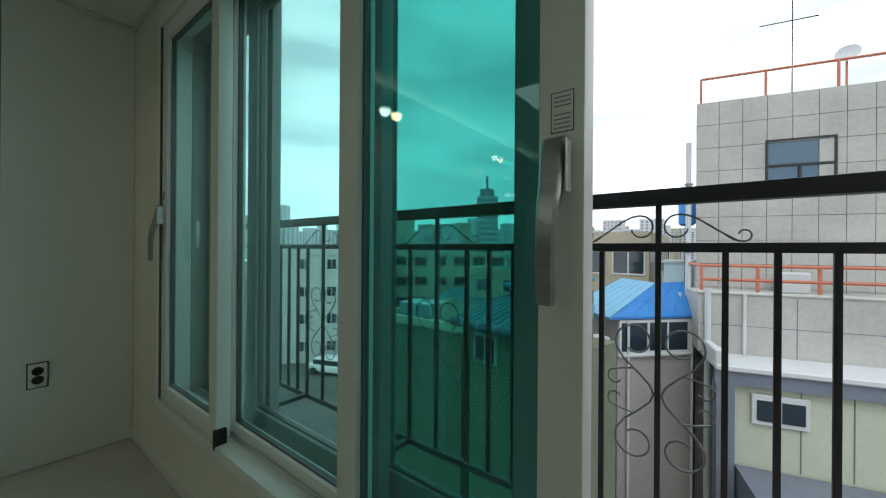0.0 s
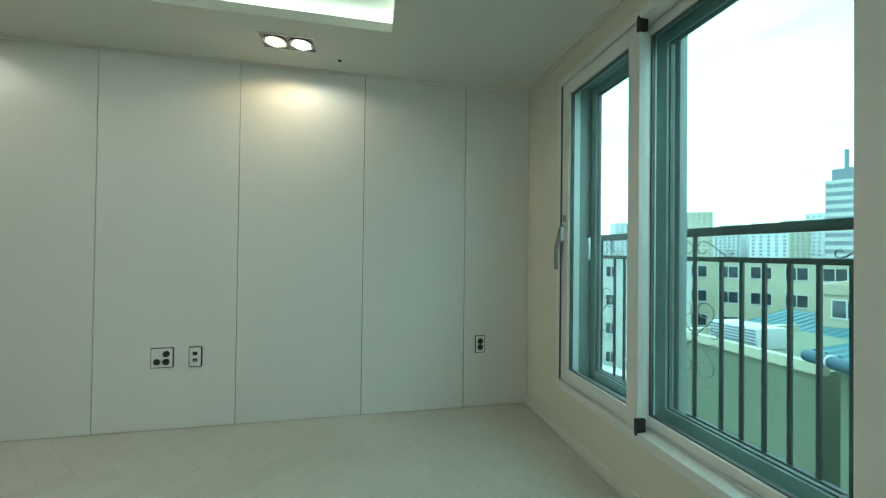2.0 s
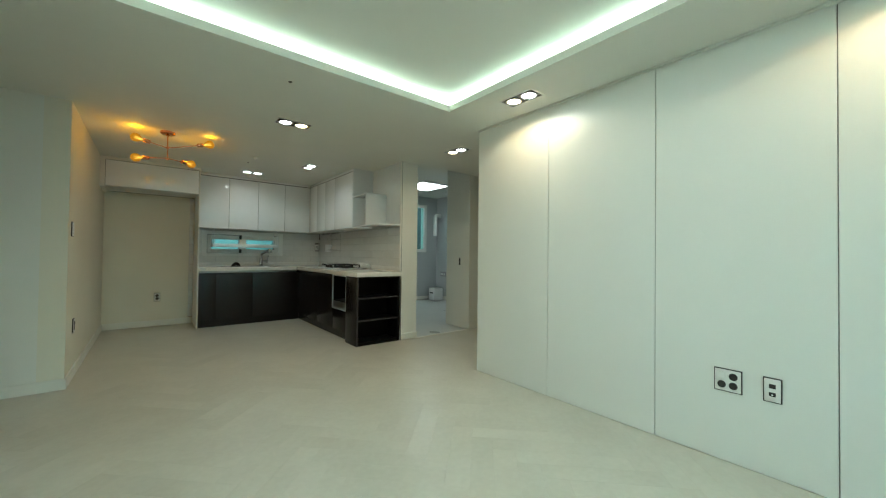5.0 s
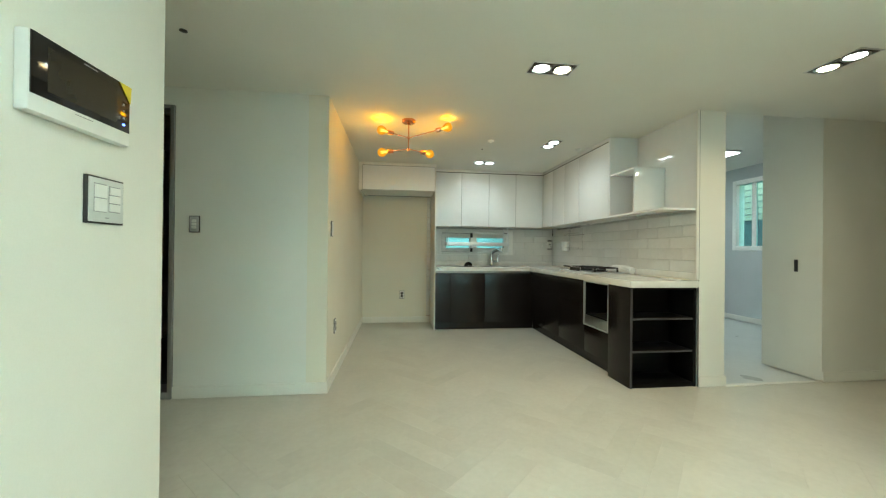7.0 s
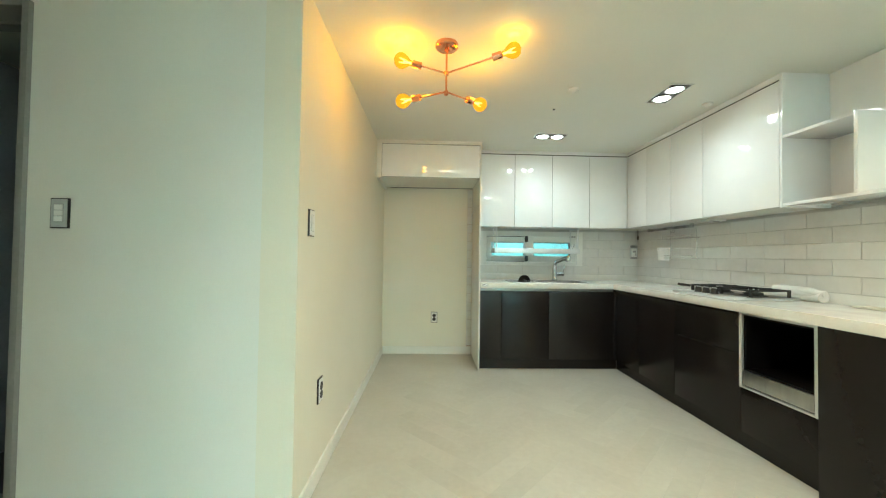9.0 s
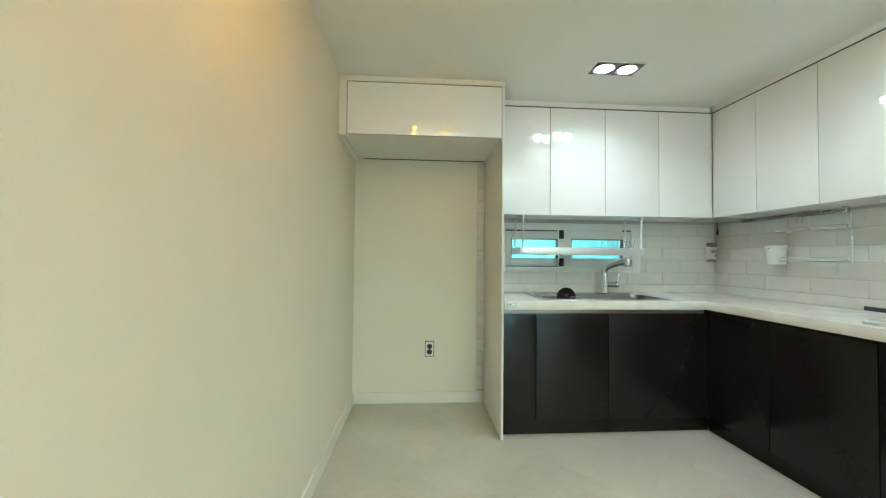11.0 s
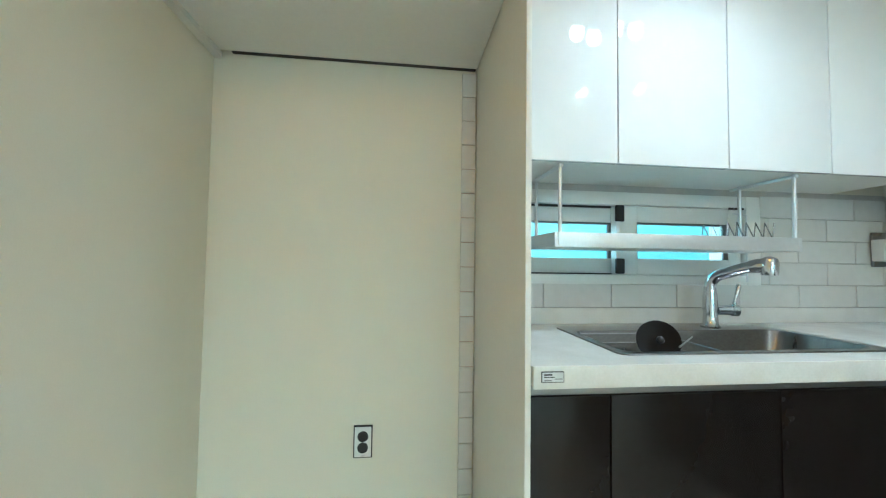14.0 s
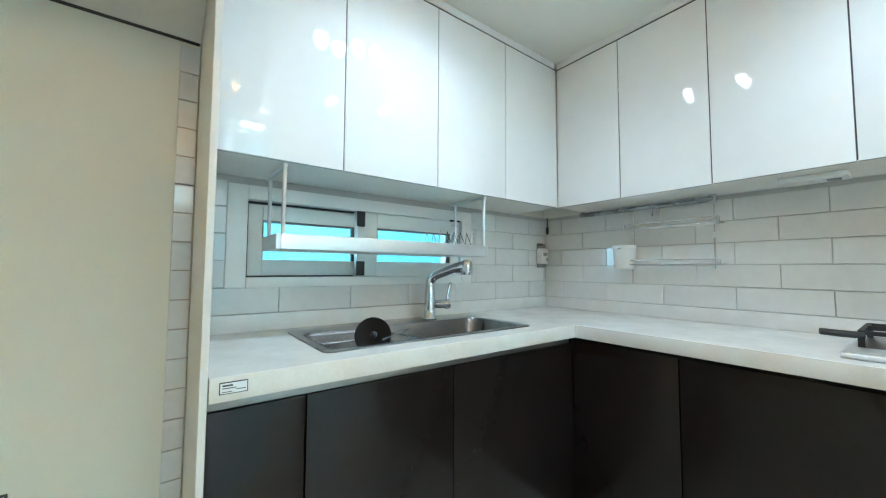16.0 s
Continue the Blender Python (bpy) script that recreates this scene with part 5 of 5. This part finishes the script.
for i in range(23):
    for j in range(20):
        x1, zt = -0.61 * i, 5.9 - 0.75 * j
        if -3.3 < x1 - 0.3 < -1.8 and 3.1 < zt - 0.3 < 4.5:
            continue
        tiles.append((x1 - 0.595, x1, -0.06, 0.0, zt - 0.735, zt))
tagged(hall_part("cladding", tiles, facade_grey), kind="stuff")
hall_part("window", [(-3.42, -1.8, -0.055, -0.03, 3.15, 4.5)], sky_blue_pane)
hall_part("window_frame", [(-3.44, -1.78, -0.05, 0.03, 4.44, 4.5), (-3.44, -1.78, -0.05, 0.03, 3.12, 3.18), (-1.84, -1.78, -0.05, 0.03, 3.18, 4.44), (-3.44, -3.38, -0.05, 0.03, 3.18, 4.44), (-3.38, -1.84, -0.05, 0.02, 3.66, 3.73), (-2.64, -2.58, -0.05, 0.02, 3.18, 3.66)], black_steel)
rl = []
for i in range(9):
    rl.append([MH @ Vector((-0.15 - 1.7 * i, -0.2, 5.9)), MH @ Vector((-0.15 - 1.7 * i, -0.2, 6.75))])
rl.append([MH @ Vector((-0.15, -0.2, 6.75)), MH @ Vector((-14, -0.2, 6.75))])
bars("roof_rail", rl, 0.04, rust_red, hall, 6)
rl = []
for i in range(9):
    rl.append([MH @ Vector((0.2 - 1.3 * i, 1.6, -0.15)), MH @ Vector((0.2 - 1.3 * i, 1.6, 0.65))])
for z in (0.65, 0.25):
    rl.append([MH @ Vector((0.2, 1.6, z)), MH @ Vector((-11, 1.6, z))])
rl.append([MH @ Vector((0.2, 1.6, 0.65)), MH @ Vector((0.2, 0.0, 0.65))])
bars("terrace_rail", rl, 0.05, rust_red, hall, 6)
hall_part("terrace", [(-11, 0.3, 0.002, 1.75, -1.8, -0.15)], facade_grey)
hall_part("annex_roof", [(-11, 0.2, 0.0, 3.1, -1.95, -1.8)], facade_white, 0.03)
hall_part("annex_beam", [(-11, 0.2, 2.85, 3.0, -2.3, -1.96)], steel_blue)
hall_part("annex_wall", [(-11, -0.21, 2.6, 2.8, GZ, -2.3)], pale_green_panel)
hall_part("annex_wall_seam", [(-0.62 - 0.95 * i, -0.60 - 0.95 * i, 2.8, 2.815, -4.3, -2.3) for i in range(1, 9)], facade_olive)
hall_part("annex_post", [(-0.21, 0.17, 2.62, 3.0, GZ, -2.3)], steel_blue)
hall_part("annex_window", [(-1.7, -0.58, 2.8, 2.9, -3.24, -2.48)], facade_white, 0.02)
hall_part("annex_glass", [(-1.6, -1.17, 2.9, 2.93, -3.12, -2.62), (-1.1, -0.68, 2.9, 2.93, -3.12, -2.62)], dark_window)
hall_part("annex_lean_to", [(-11, -0.25, 2.85, 4.3, GZ, -4.35)], steel_blue)
hall_part("flashing", [(0.02, 0.2, 1.8, 3.0, -1.8, -1.45), (-0.2, 0.02, 1.8, 2.4, -1.8, -1.6)], facade_white, 0.03)
hall_part("terrace_unit", [(-2.6, -1.9, 0.3, 0.7, -0.15, 0.45)], facade_white, 0.03)
hall_part("downpipe_bracket", [(0.15, 0.36, 0.05, 0.28, z, z + 0.06) for z in (-3.5, -1.2, 1.0, 3.2)], steel_blue)
bars("downpipe", [[MH @ Vector((0.25, 0.15, 4.6)), MH @ Vector((0.25, 0.15, GZ))], [MH @ Vector((0.1, 1.85, 0.0)), MH @ Vector((0.1, 1.85, GZ))]], 0.08, facade_white, hall, 8)
bars("downpipe", [[MH @ Vector((0.5, 0.3, -0.3)), MH @ Vector((0.5, 0.3, GZ))], [MH @ Vector((-0.75, 1.81, -0.1)), MH @ Vector((-0.75, 1.81, -1.8))]], 0.045, facade_white, hall, 8)
hall_part("terrace_joint", [(-1.9 - 1.9 * i, -1.88 - 1.9 * i, 1.75, 1.756, -1.8, -0.2) for i in range(5)] + [(-11, 0.3, 1.75, 1.756, -1.02, -1.0)], steel_blue)
hall_part("terrace_coping", [(-11, 0.34, 1.60, 1.80, -0.15, -0.07)], facade_pale, 0.02)
dish = thing("satellite_dish", tuple(MH @ Vector((-4.05, -0.9, 5.75))), "white round satellite dish on a roof post", "satellite dish")
turned("reflector", MH @ Vector((-4.05, -0.85, 7.13)), [(0.02, 0), (0.16, 0.02), (0.28, 0.08), (0.285, 0.085), (0.16, 0.035), (0.02, 0.015)], facade_white, dish, (0.2, 0.9, 0.3))
bars("post", [[MH @ Vector((-4.05, -0.9, 5.75)), MH @ Vector((-4.05, -0.9, 7.13))]], 0.03, rust_red, dish, 6)
mast = thing("roof_cross_mast", tuple(MH @ Vector((-2.75, -0.9, 5.75))), "thin roof mast with a dark cross bar", "mast")
bars("mast", [[MH @ Vector((-2.75, -0.9, 5.75)), MH @ Vector((-2.75, -0.9, 9.25))], [MH @ Vector((-1.91, -0.9, 8.51)), MH @ Vector((-3.4, -0.9, 8.53))]], 0.016, black_steel, mast, 6)
tank = thing("roof_water_tank", (1.6, -19.5, 1.6), "small blue roof water tank on a post", "water tank")
turned("tank", (1.6, -19.5, 2.2), [(0.2, 0), (0.34, 0.1), (0.34, 1.1), (0.2, 1.3)], blue_roof, tank)
bars("stand", [[(1.6, -19.5, -1), (1.6, -19.5, 2.2)]], 0.1, black_steel, tank, 6)

# blue-roofed low house
low = thing("blue_roof_house", (2.6, -13.5, GZ), "low house with a bright blue hipped sheet roof and wide windows", "house")


def prism(name, pts, z0, z1, mat, parent):
    bm = bmesh.new()
    lo = [bm.verts.new((x, y, z0)) for x, y in pts]
    hi = [bm.verts.new((x, y, z1)) for x, y in pts]
    bm.faces.new(lo[::-1]), bm.faces.new(hi)
    for k in range(len(pts)):
        bm.faces.new((lo[k], lo[(k + 1) % len(pts)], hi[(k + 1) % len(pts)], hi[k]))
    return finish(name, bm, mat, parent)


def roof_face(name, pts, thick, mat, parent, seams):
    """A sheet roof slope given by four corners (eave, eave, ridge, ridge), with raised seams up the slope."""
    p = [Vector(q) for q in pts]
    bm = bmesh.new()
    up_ = Vector((0, 0, thick))
    lo = [bm.verts.new(q) for q in p]
    hi = [bm.verts.new(q + up_) for q in p]
    bm.faces.new(lo[::-1]), bm.faces.new(hi)
    for k in range(4):
        bm.faces.new((lo[k], lo[(k + 1) % 4], hi[(k + 1) % 4], hi[k]))
    for i in range(seams + 1):
        f = i / seams
        sweep(bm, [p[0].lerp(p[1], f) + up_, p[3].lerp(p[2], f) + up_], 0.012, 4)
    return finish(name, bm, mat, parent)


prism("wall", [(2.80, -11.3), (1.08, -13.08), (1.08, -16.0), (4.6, -16.0), (4.5, -12.9)], GZ, -1.0, varied("pink_grey_render", (0.32, 0.29, 0.28), (0.40, 0.37, 0.35), 0.5, 8, 0.85, 0.1), low)
roof_face("roof", [(2.95, -11.0, -1.0), (1.0, -13.0, -0.98), (1.18, -14.6, -0.06), (2.09, -13.5, -0.09)], 0.07, blue_roof, low, 4)
# Left slope in a lighter blue than the front one.
roof_face("roof", [(4.7, -12.75, -1.0), (2.95, -11.0, -1.0), (2.09, -13.5, -0.09), (3.4, -14.9, -0.08)], 0.07, varied("lighter_blue_roof", (0.10, 0.30, 0.48), (0.18, 0.40, 0.58), 0.8, 12, 0.5, 0.1), low, 6)
MB = pose(2.80, -11.3, 0, 0, 0, 225.9)


def low_part(name, boxes, mat):
    bm = bmesh.new()
    for q in boxes:
        add_box(bm, *q)
    bmesh.ops.transform(bm, matrix=MB, verts=list(bm.verts))
    return finish(name, bm, mat, low)


low_part("window_frame", [(0.02, 2.40, -0.06, 0.0, -1.12, -1.03), (0.02, 2.40, -0.06, 0.0, -2.06, -1.98), (0.02, 0.09, -0.06, 0.0, -1.98, -1.12), (0.95, 1.02, -0.06, 0.0, -1.98, -1.12), (1.62, 1.67, -0.06, 0.0, -1.98, -1.12), (2.33, 2.40, -0.06, 0.0, -1.98, -1.12)], facade_white)
low_part("window_glass", [(0.09, 0.95, -0.03, -0.01, -1.98, -1.12), (1.02, 1.62, -0.03, -0.01, -1.98, -1.12), (1.67, 2.33, -0.03, -0.01, -1.98, -1.12)], dark_window)
low_part("sill", [(-0.02, 2.46, -0.12, 0.0, -2.12, -2.06)], facade_white)
bars("downpipe", [[MB @ Vector((x, -0.08, -1.05)), MB @ Vector((x, -0.08, GZ))] for x in (0.30, 2.44)], 0.04, facade_white, low, 8)
prism("awning", [(3.3, -11.3), (2.95, -11.0), (3.5, -10.6), (3.9, -10.9)], -2.1, -1.85, blue_roof, low)
prism("lower_roof", [(3.3, -11.3), (2.95, -11.0), (3.5, -10.6), (3.9, -10.9)], -1.6, -1.52, facade_white, low)

cabin = thing("roof_cabin", (2.0, -20.0, GZ), "pale cyan sheet-clad stair cabin between the houses", "cabin")
prism("wall", [(1.45, -20.0), (2.56, -20.0), (2.56, -22.0), (1.45, -22.0)], GZ, 0.5, varied("pale_cyan_cladding", (0.42, 0.62, 0.70), (0.54, 0.72, 0.78), 1.0, 9, 0.6), cabin)
prism("roof", [(1.35, -19.9), (2.66, -19.9), (2.66, -22.1), (1.35, -22.1)], 0.5, 0.6, facade_white, cabin)
for i in range(5):
    prism("cladding_seam", [(1.62 + 0.2 * i, -19.985), (1.64 + 0.2 * i, -19.985), (1.64 + 0.2 * i, -20.0), (1.62 + 0.2 * i, -20.0)], GZ, 0.5, facade_white, cabin)

# flat tan house behind and others down the view
block("tan_house", 6.9, -24, 7.4, 8, 1.5, 0, facade_tan, "flat tan house with a row of dark windows", 4, 4, 1.4, 1.1)
olive = thing("olive_roof_house", (4.0, -9, GZ), "olive rendered house with a blue ribbed sheet roof", "house")
MO = pose(6.0, -7.65, 0, 0, 0, -14.2)


def olive_part(name, boxes, mat):
    bm = bmesh.new()
    for b in boxes:
        add_box(bm, *b)
    bmesh.ops.transform(bm, matrix=MO, verts=list(bm.verts))
    return finish(name, bm, mat, olive)


olive_part("wall", [(-3.5, 0.0, -1.6, -0.35, GZ, -1.0)], facade_olive)
shed_roof(olive, (MO @ Vector((-3.7, 0, -0.88)), MO @ Vector((0.15, 0, -0.88))), (MO @ Vector((-2.6, -2.2, -0.42)), MO @ Vector((0.15, -2.2, -0.42))), 0.08, teal_roof, 16)
olive_part("upper_wall", [(-1.9, 0.1, -3.5, -2.2, GZ, -0.12)], facade_olive)
shed_roof(olive, (MO @ Vector((-2.1, -2.0, -0.1)), MO @ Vector((0.25, -2.0, -0.1))), (MO @ Vector((-1.8, -3.7, 0.16)), MO @ Vector((0.25, -3.7, 0.16))), 0.07, varied("blue_teal_sheet", (0.03, 0.15, 0.24), (0.06, 0.22, 0.32), 0.6, 9, 0.5, 0.1), 5)
bars("gutter", [[MO @ Vector((-3.7, 0.1, -0.9)), MO @ Vector((0.2, 0.1, -0.9))]], 0.13, varied("dark_blue_gutter", (0.02, 0.06, 0.10), (0.04, 0.10, 0.15), 2, 20, 0.4), olive, 12)
for i in range(6):
    bm = bmesh.new()
    spin(bm, MO @ Vector((-3.2 + 0.58 * i, 0.1, -0.9)), [(0.138, 0), (0.138, 0.035)], (0.969, -0.245, 0), 12)
    finish("gutter_strap", bm, facade_white, olive)
olive_part("window_frame", [(-1.05 - 1.3 * i, -0.25 - 1.3 * i, -0.35, -0.27, -1.95, -1.2) for i in range(2)], facade_white)
olive_part("window_glass", [(-1.0 - 1.3 * i + 0.37 * k, -0.68 - 1.3 * i + 0.37 * k, -0.27, -0.255, -1.9, -1.25) for i in range(2) for k in range(2)], dark_window)
green_flat = thing("green_flat_house", (9, -11, GZ), "flat green-rendered house with roof machines", "house")
solid("wall", [(6.9, 10.8, -14, -9, GZ, -1.55)], facade_olive, green_flat)
solid("parapet", [(6.8, 10.9, -9.15, -8.9, -1.6, -1.35), (10.7, 10.9, -14, -9.15, -1.6, -1.35)], facade_beige, green_flat)
ac = thing("roof_condenser", (9.4, -10, -1.55), "pale louvred air-conditioning condenser on a flat roof", "condenser")
solid("body", [(8.7, 10.2, -10.6, -9.6, -1.55, -0.95)], facade_white, ac, 0.03)
solid("grille", [(8.75, 10.15, -9.6, -9.57, -1.5 + 0.09 * i, -1.46 + 0.09 * i) for i in range(6)], steel_blue, ac)
block("beige_flats", 31, -40, 15, 9, 0.4, 45, facade_beige, "beige block of flats with rows of dark windows", 4, 6, 1.5, 1.1, parapet=0.3)
block("white_flats", 32.9, -23.2, 12, 9, 0.6, 49, facade_pale, "pale grey block of flats with small dark windows", 4, 5, 0.8, 0.9, dark_window)
block("beige_flats", 41, -8, 12, 9, -0.5, 62, facade_beige, "long beige block of flats with small dark windows", 4, 7, 1.0, 1.0)
block("tan_house", 16, -34, 10, 8, -1.2, 20, facade_tan, "low tan house with dark windows", 3, 4, 1.3, 1.1)
block("grey_block", 12, -52, 14, 9, 1.5, 5, facade_tan, "grey-tan block with dark windows", 4, 6, 1.4, 1.1)
teal = thing("teal_roof_shed", (20, -28, GZ), "low shed with a teal sheet roof", "shed")
solid("wall", [(17.3, 22.7, -31, -26, GZ, -4.4)], facade_tan, teal)
shed_roof(teal, ((17, -25.6, -4.3), (23, -25.6, -4.3)), ((17, -31, -3.1), (23, -31, -3.1)), 0.1, teal_roof, 12)
spire = block("tower_block", 91.6, -154, 10, 9, 25.5, 30.5, facade_pale, "grey apartment tower with a dark roof house and mast", 13, 6, 1.6, 1.4, steel_blue, False, 1.0, False)
solid("roof_house", [(89, 94, -156, -151, 25.5, 30.5)], steel_blue, spire)
bars("mast", [[(91.5, -153.5, 30.5), (91.5, -153.5, 37)]], 0.6, steel_blue, spire, 6)
rng = random.Random(4)
for k in range(84):
    a = radians(-6 - 92 * (k + rng.random() * 0.7) / 84)
    dist = 330 + rng.random() * 180
    hgt = 13 + rng.random() * 17
    if k in (20, 21, 24, 25, 34, 36, 47):
        hgt += 7
    block("tower_block", dist * math.cos(a), dist * math.sin(a), 10 + rng.random() * 12, 12, hgt, math.degrees(a) + 90 + rng.uniform(-25, 25),
          facade_white if k % 9 else facade_beige, "distant pale apartment tower with rows of windows", 13, 5, 1.6, 1.4, steel_blue, False, 1.5, False)
for i, (x, y, r) in enumerate(((25.1, -20.6, 22), (26.6, -18.4, 20))):
    car = thing("parked_car", (x, y, GZ), "white car parked in the yard below", "car", "parked cars")
    bm = bmesh.new()
    add_box(bm, -2.2, 2.2, -0.85, 0.85, 0.3, 0.85)
    add_box(bm, -1.3, 1.5, -0.75, 0.75, 0.85, 1.4)
    bevelled(bm, 0.12, 2)
    bmesh.ops.transform(bm, matrix=pose(x, y, GZ, 0, 0, r), verts=list(bm.verts))
    finish("body", bm, car_white, car, True)
    for wx in (-1.35, 1.35):
        for wy in (-0.86, 0.86):
            p = pose(x, y, GZ, 0, 0, r) @ Vector((wx, wy, 0.32))
            turned("wheel", p, [(0.32, -0.1), (0.32, 0.1), (0.18, 0.11)], rubber, car, (-math.sin(radians(r)), math.cos(radians(r)), 0), 14)
    bm = bmesh.new()
    add_box(bm, -1.25, 1.45, -0.765, 0.765, 0.9, 1.28)
    bmesh.ops.transform(bm, matrix=pose(x, y, GZ, 0, 0, r), verts=list(bm.verts))
    finish("glass", bm, dark_window, car)

# ---------- pieces of walls and floor ----------
# feature wall panels
edges = [0.0, 0.48, 1.185, 1.955, 2.725, 3.505, 4.29]
for a, b in zip(edges, edges[1:]):
    solid("panel", [(XE - 0.008, XE, a + 0.002, b - 0.002, 0.001, H - 0.008)], panel_paint, wall_east, 0.0012, segments=1)

# tiles: running bond, with shared meshes for alike pieces
backs = structure("tile_backing_back", [(1.0475, XR - 0.001, YB - 0.004, YB - 0.0005, 0.872, 1.034), (1.0475, 1.13, YB - 0.004, YB - 0.0005, 1.034, 1.46), (1.13, 2.33, YB - 0.004, YB - 0.0005, 1.431, 1.46),
                                         (2.331, XR - 0.001, YB - 0.004, YB - 0.0005, 1.034, 1.46)], grout, "grey grout behind white subway tiles, sink wall")
nooks = structure("tile_backing_bay", [(0.9715, 1.0275, YB - 0.004, YB - 0.0005, 0.09, 1.9)], varied("pink_brown_joint", (0.40, 0.29, 0.22), (0.52, 0.40, 0.32), 9, 120, 0.9, 0.2), "brown joints behind a strip of cream tiles in the bay")
sides = structure("tile_backing_side", [(XR - 0.004, XR - 0.0005, YS + 0.002, YB - 0.004, 0.93, 1.455)], grout, "grey grout behind white subway tiles, hob wall")
TW, TH, TG = 0.30, 0.10, 0.0024
cache = {}


def tile(parent, axis, a, b, z0, z1):
    key = (axis, round(b - a, 4), round(z1 - z0, 4))
    if key not in cache:
        bm = bmesh.new()
        if axis == "y":
            add_box(bm, 0, b - a, -0.009, 0, 0, z1 - z0)
        else:
            add_box(bm, -0.009, 0, 0, b - a, 0, z1 - z0)
        bevelled(bm, 0.0018, 1)
        me = bpy.data.meshes.new("tile")
        bm.to_mesh(me)
        bm.free()
        me.materials.append(tile_mat)
        cache[key] = me
    ob = new("tile", cache[key])
    ob.parent = parent
    ob.location = (a, YB - 0.003, z0) if axis == "y" else (XR - 0.003, a, z0)


def tile_rows(parent, axis, a0, a1, zlo, zhi, holes, start=0.0):
    r = 0
    z = 0.937 - TH * 9
    while z < zhi:
        lo, hi = max(z + TG / 2, zlo), min(z + TH - TG / 2, zhi)
        if hi - lo > 0.015:
            x = a0 - TW - start + (TW / 2 if r % 2 else 0)
            while x < a1:
                p, q = max(x + TG / 2, a0), min(x + TW - TG / 2, a1)
                spans = [(p, q)] if q - p > 0.012 else []
                for hx0, hx1, hz0, hz1 in holes:
                    if hi > hz0 + 0.004 and lo < hz1 - 0.004:
                        spans = [s for u, v in spans for s in ((u, min(v, hx0)), (max(u, hx1), v)) if s[1] - s[0] > 0.012]
                for u, v in spans:
                    tile(parent, axis, u, v, lo, hi)
                x += TW
        z += TH
        r += 1


tile_rows(backs, "y", 1.0475, XR - 0.002, 0.937, 1.453, [(1.13, 2.33, 1.034, 1.432)], 0.179)
for k in range(18):
    tile(nooks, "y", 0.97, 1.028, 0.1 + 0.1 * k + 0.0014, 0.2 + 0.1 * k - 0.0014)
tile_rows(sides, "x", YS + 0.004, YB - 0.012, 0.937, 1.453, [], 0.141)

# herringbone floor
PL, PW = 0.60, 0.12
floor_parent = bpy.data.objects["floor"]
cos45 = math.sqrt(0.5)
whole = {}
rest = bmesh.new()
regions = [(XL, XE - 0.01, 0.0, YL), (-2.4, XE + 0.05, YL, YD), (0.0, 3.0, YD, YB), (3.0, 5.55, YL, 5.72)]


def clip(poly, r):
    for ax, lim, sg in ((0, r[0], 1), (0, r[1], -1), (1, r[2], 1), (1, r[3], -1)):
        out = []
        for i, p in enumerate(poly):
            q = poly[(i + 1) % len(poly)]
            ip, iq = sg * (p[ax] - lim) >= 0, sg * (q[ax] - lim) >= 0
            if ip:
                out.append(p)
            if ip != iq:
                f = (lim - p[ax]) / (q[ax] - p[ax])
                out.append((p[0] + (q[0] - p[0]) * f, p[1] + (q[1] - p[1]) * f))
        poly = out
        if len(poly) < 3:
            return []
    return poly


planks = []
for i in range(-60, 90):
    for j in range(-14, 16):
        # two planks of the herringbone cell, in lattice axes u, v
        for kind in (0, 1):
            u0, v0 = i * PW + j * PL, i * PW - j * PL
            if kind == 0:
                rect = (u0, v0, u0 + PL, v0 + PW)
            else:
                rect = (u0, v0 + PW, u0 + PW, v0 + PW + PL)
            planks.append((kind, rect))
g = 0.0003
placed = 0
for kind, (u0, v0, u1, v1) in planks:
    poly = [(cos45 * (u - v), cos45 * (u + v)) for u, v in ((u0 + g, v0 + g), (u1 - g, v0 + g), (u1 - g, v1 - g), (u0 + g, v1 - g))]
    cx, cy = sum(p[0] for p in poly) / 4, sum(p[1] for p in poly) / 4
    if not (-3 < cx < 6 and -0.6 < cy < 9):
        continue
    full = any(all(r[0] <= p[0] <= r[1] and r[2] <= p[1] <= r[3] for p in poly) for r in regions)
    near = full and 0.0 < cx < 2.6 and 1.6 < cy < 7.6 and placed < 300
    if near:
        placed += 1
        if kind not in whole:
            bm = bmesh.new()
            lo = [bm.verts.new((p[0] - cx, p[1] - cy, -0.006)) for p in poly]
            hi = [bm.verts.new((p[0] - cx, p[1] - cy, 0.0)) for p in poly]
            bm.faces.new(hi)
            for k in range(4):
                bm.faces.new((lo[k], lo[(k + 1) % 4], hi[(k + 1) % 4], hi[k]))
            bmesh.ops.recalc_face_normals(bm, faces=list(bm.faces))
            me = bpy.data.meshes.new("plank")
            bm.to_mesh(me)
            bm.free()
            me.materials.append(plank_mat)
            whole[kind] = me
        ob = new("plank", whole[kind])
        ob.parent = floor_parent
        ob.location = (cx, cy, 0)
    else:
        for r in regions:
            cut = clip(poly, r)
            if len(cut) >= 3:
                lo = [rest.verts.new((*p, -0.006)) for p in cut]
                hi = [rest.verts.new((*p, 0.0)) for p in cut]
                rest.faces.new(hi)
                for k in range(len(cut)):
                    rest.faces.new((lo[k], lo[(k + 1) % len(cut)], hi[(k + 1) % len(cut)], hi[k]))
tagged(finish("planks", rest, plank_mat, floor_parent), kind="stuff")
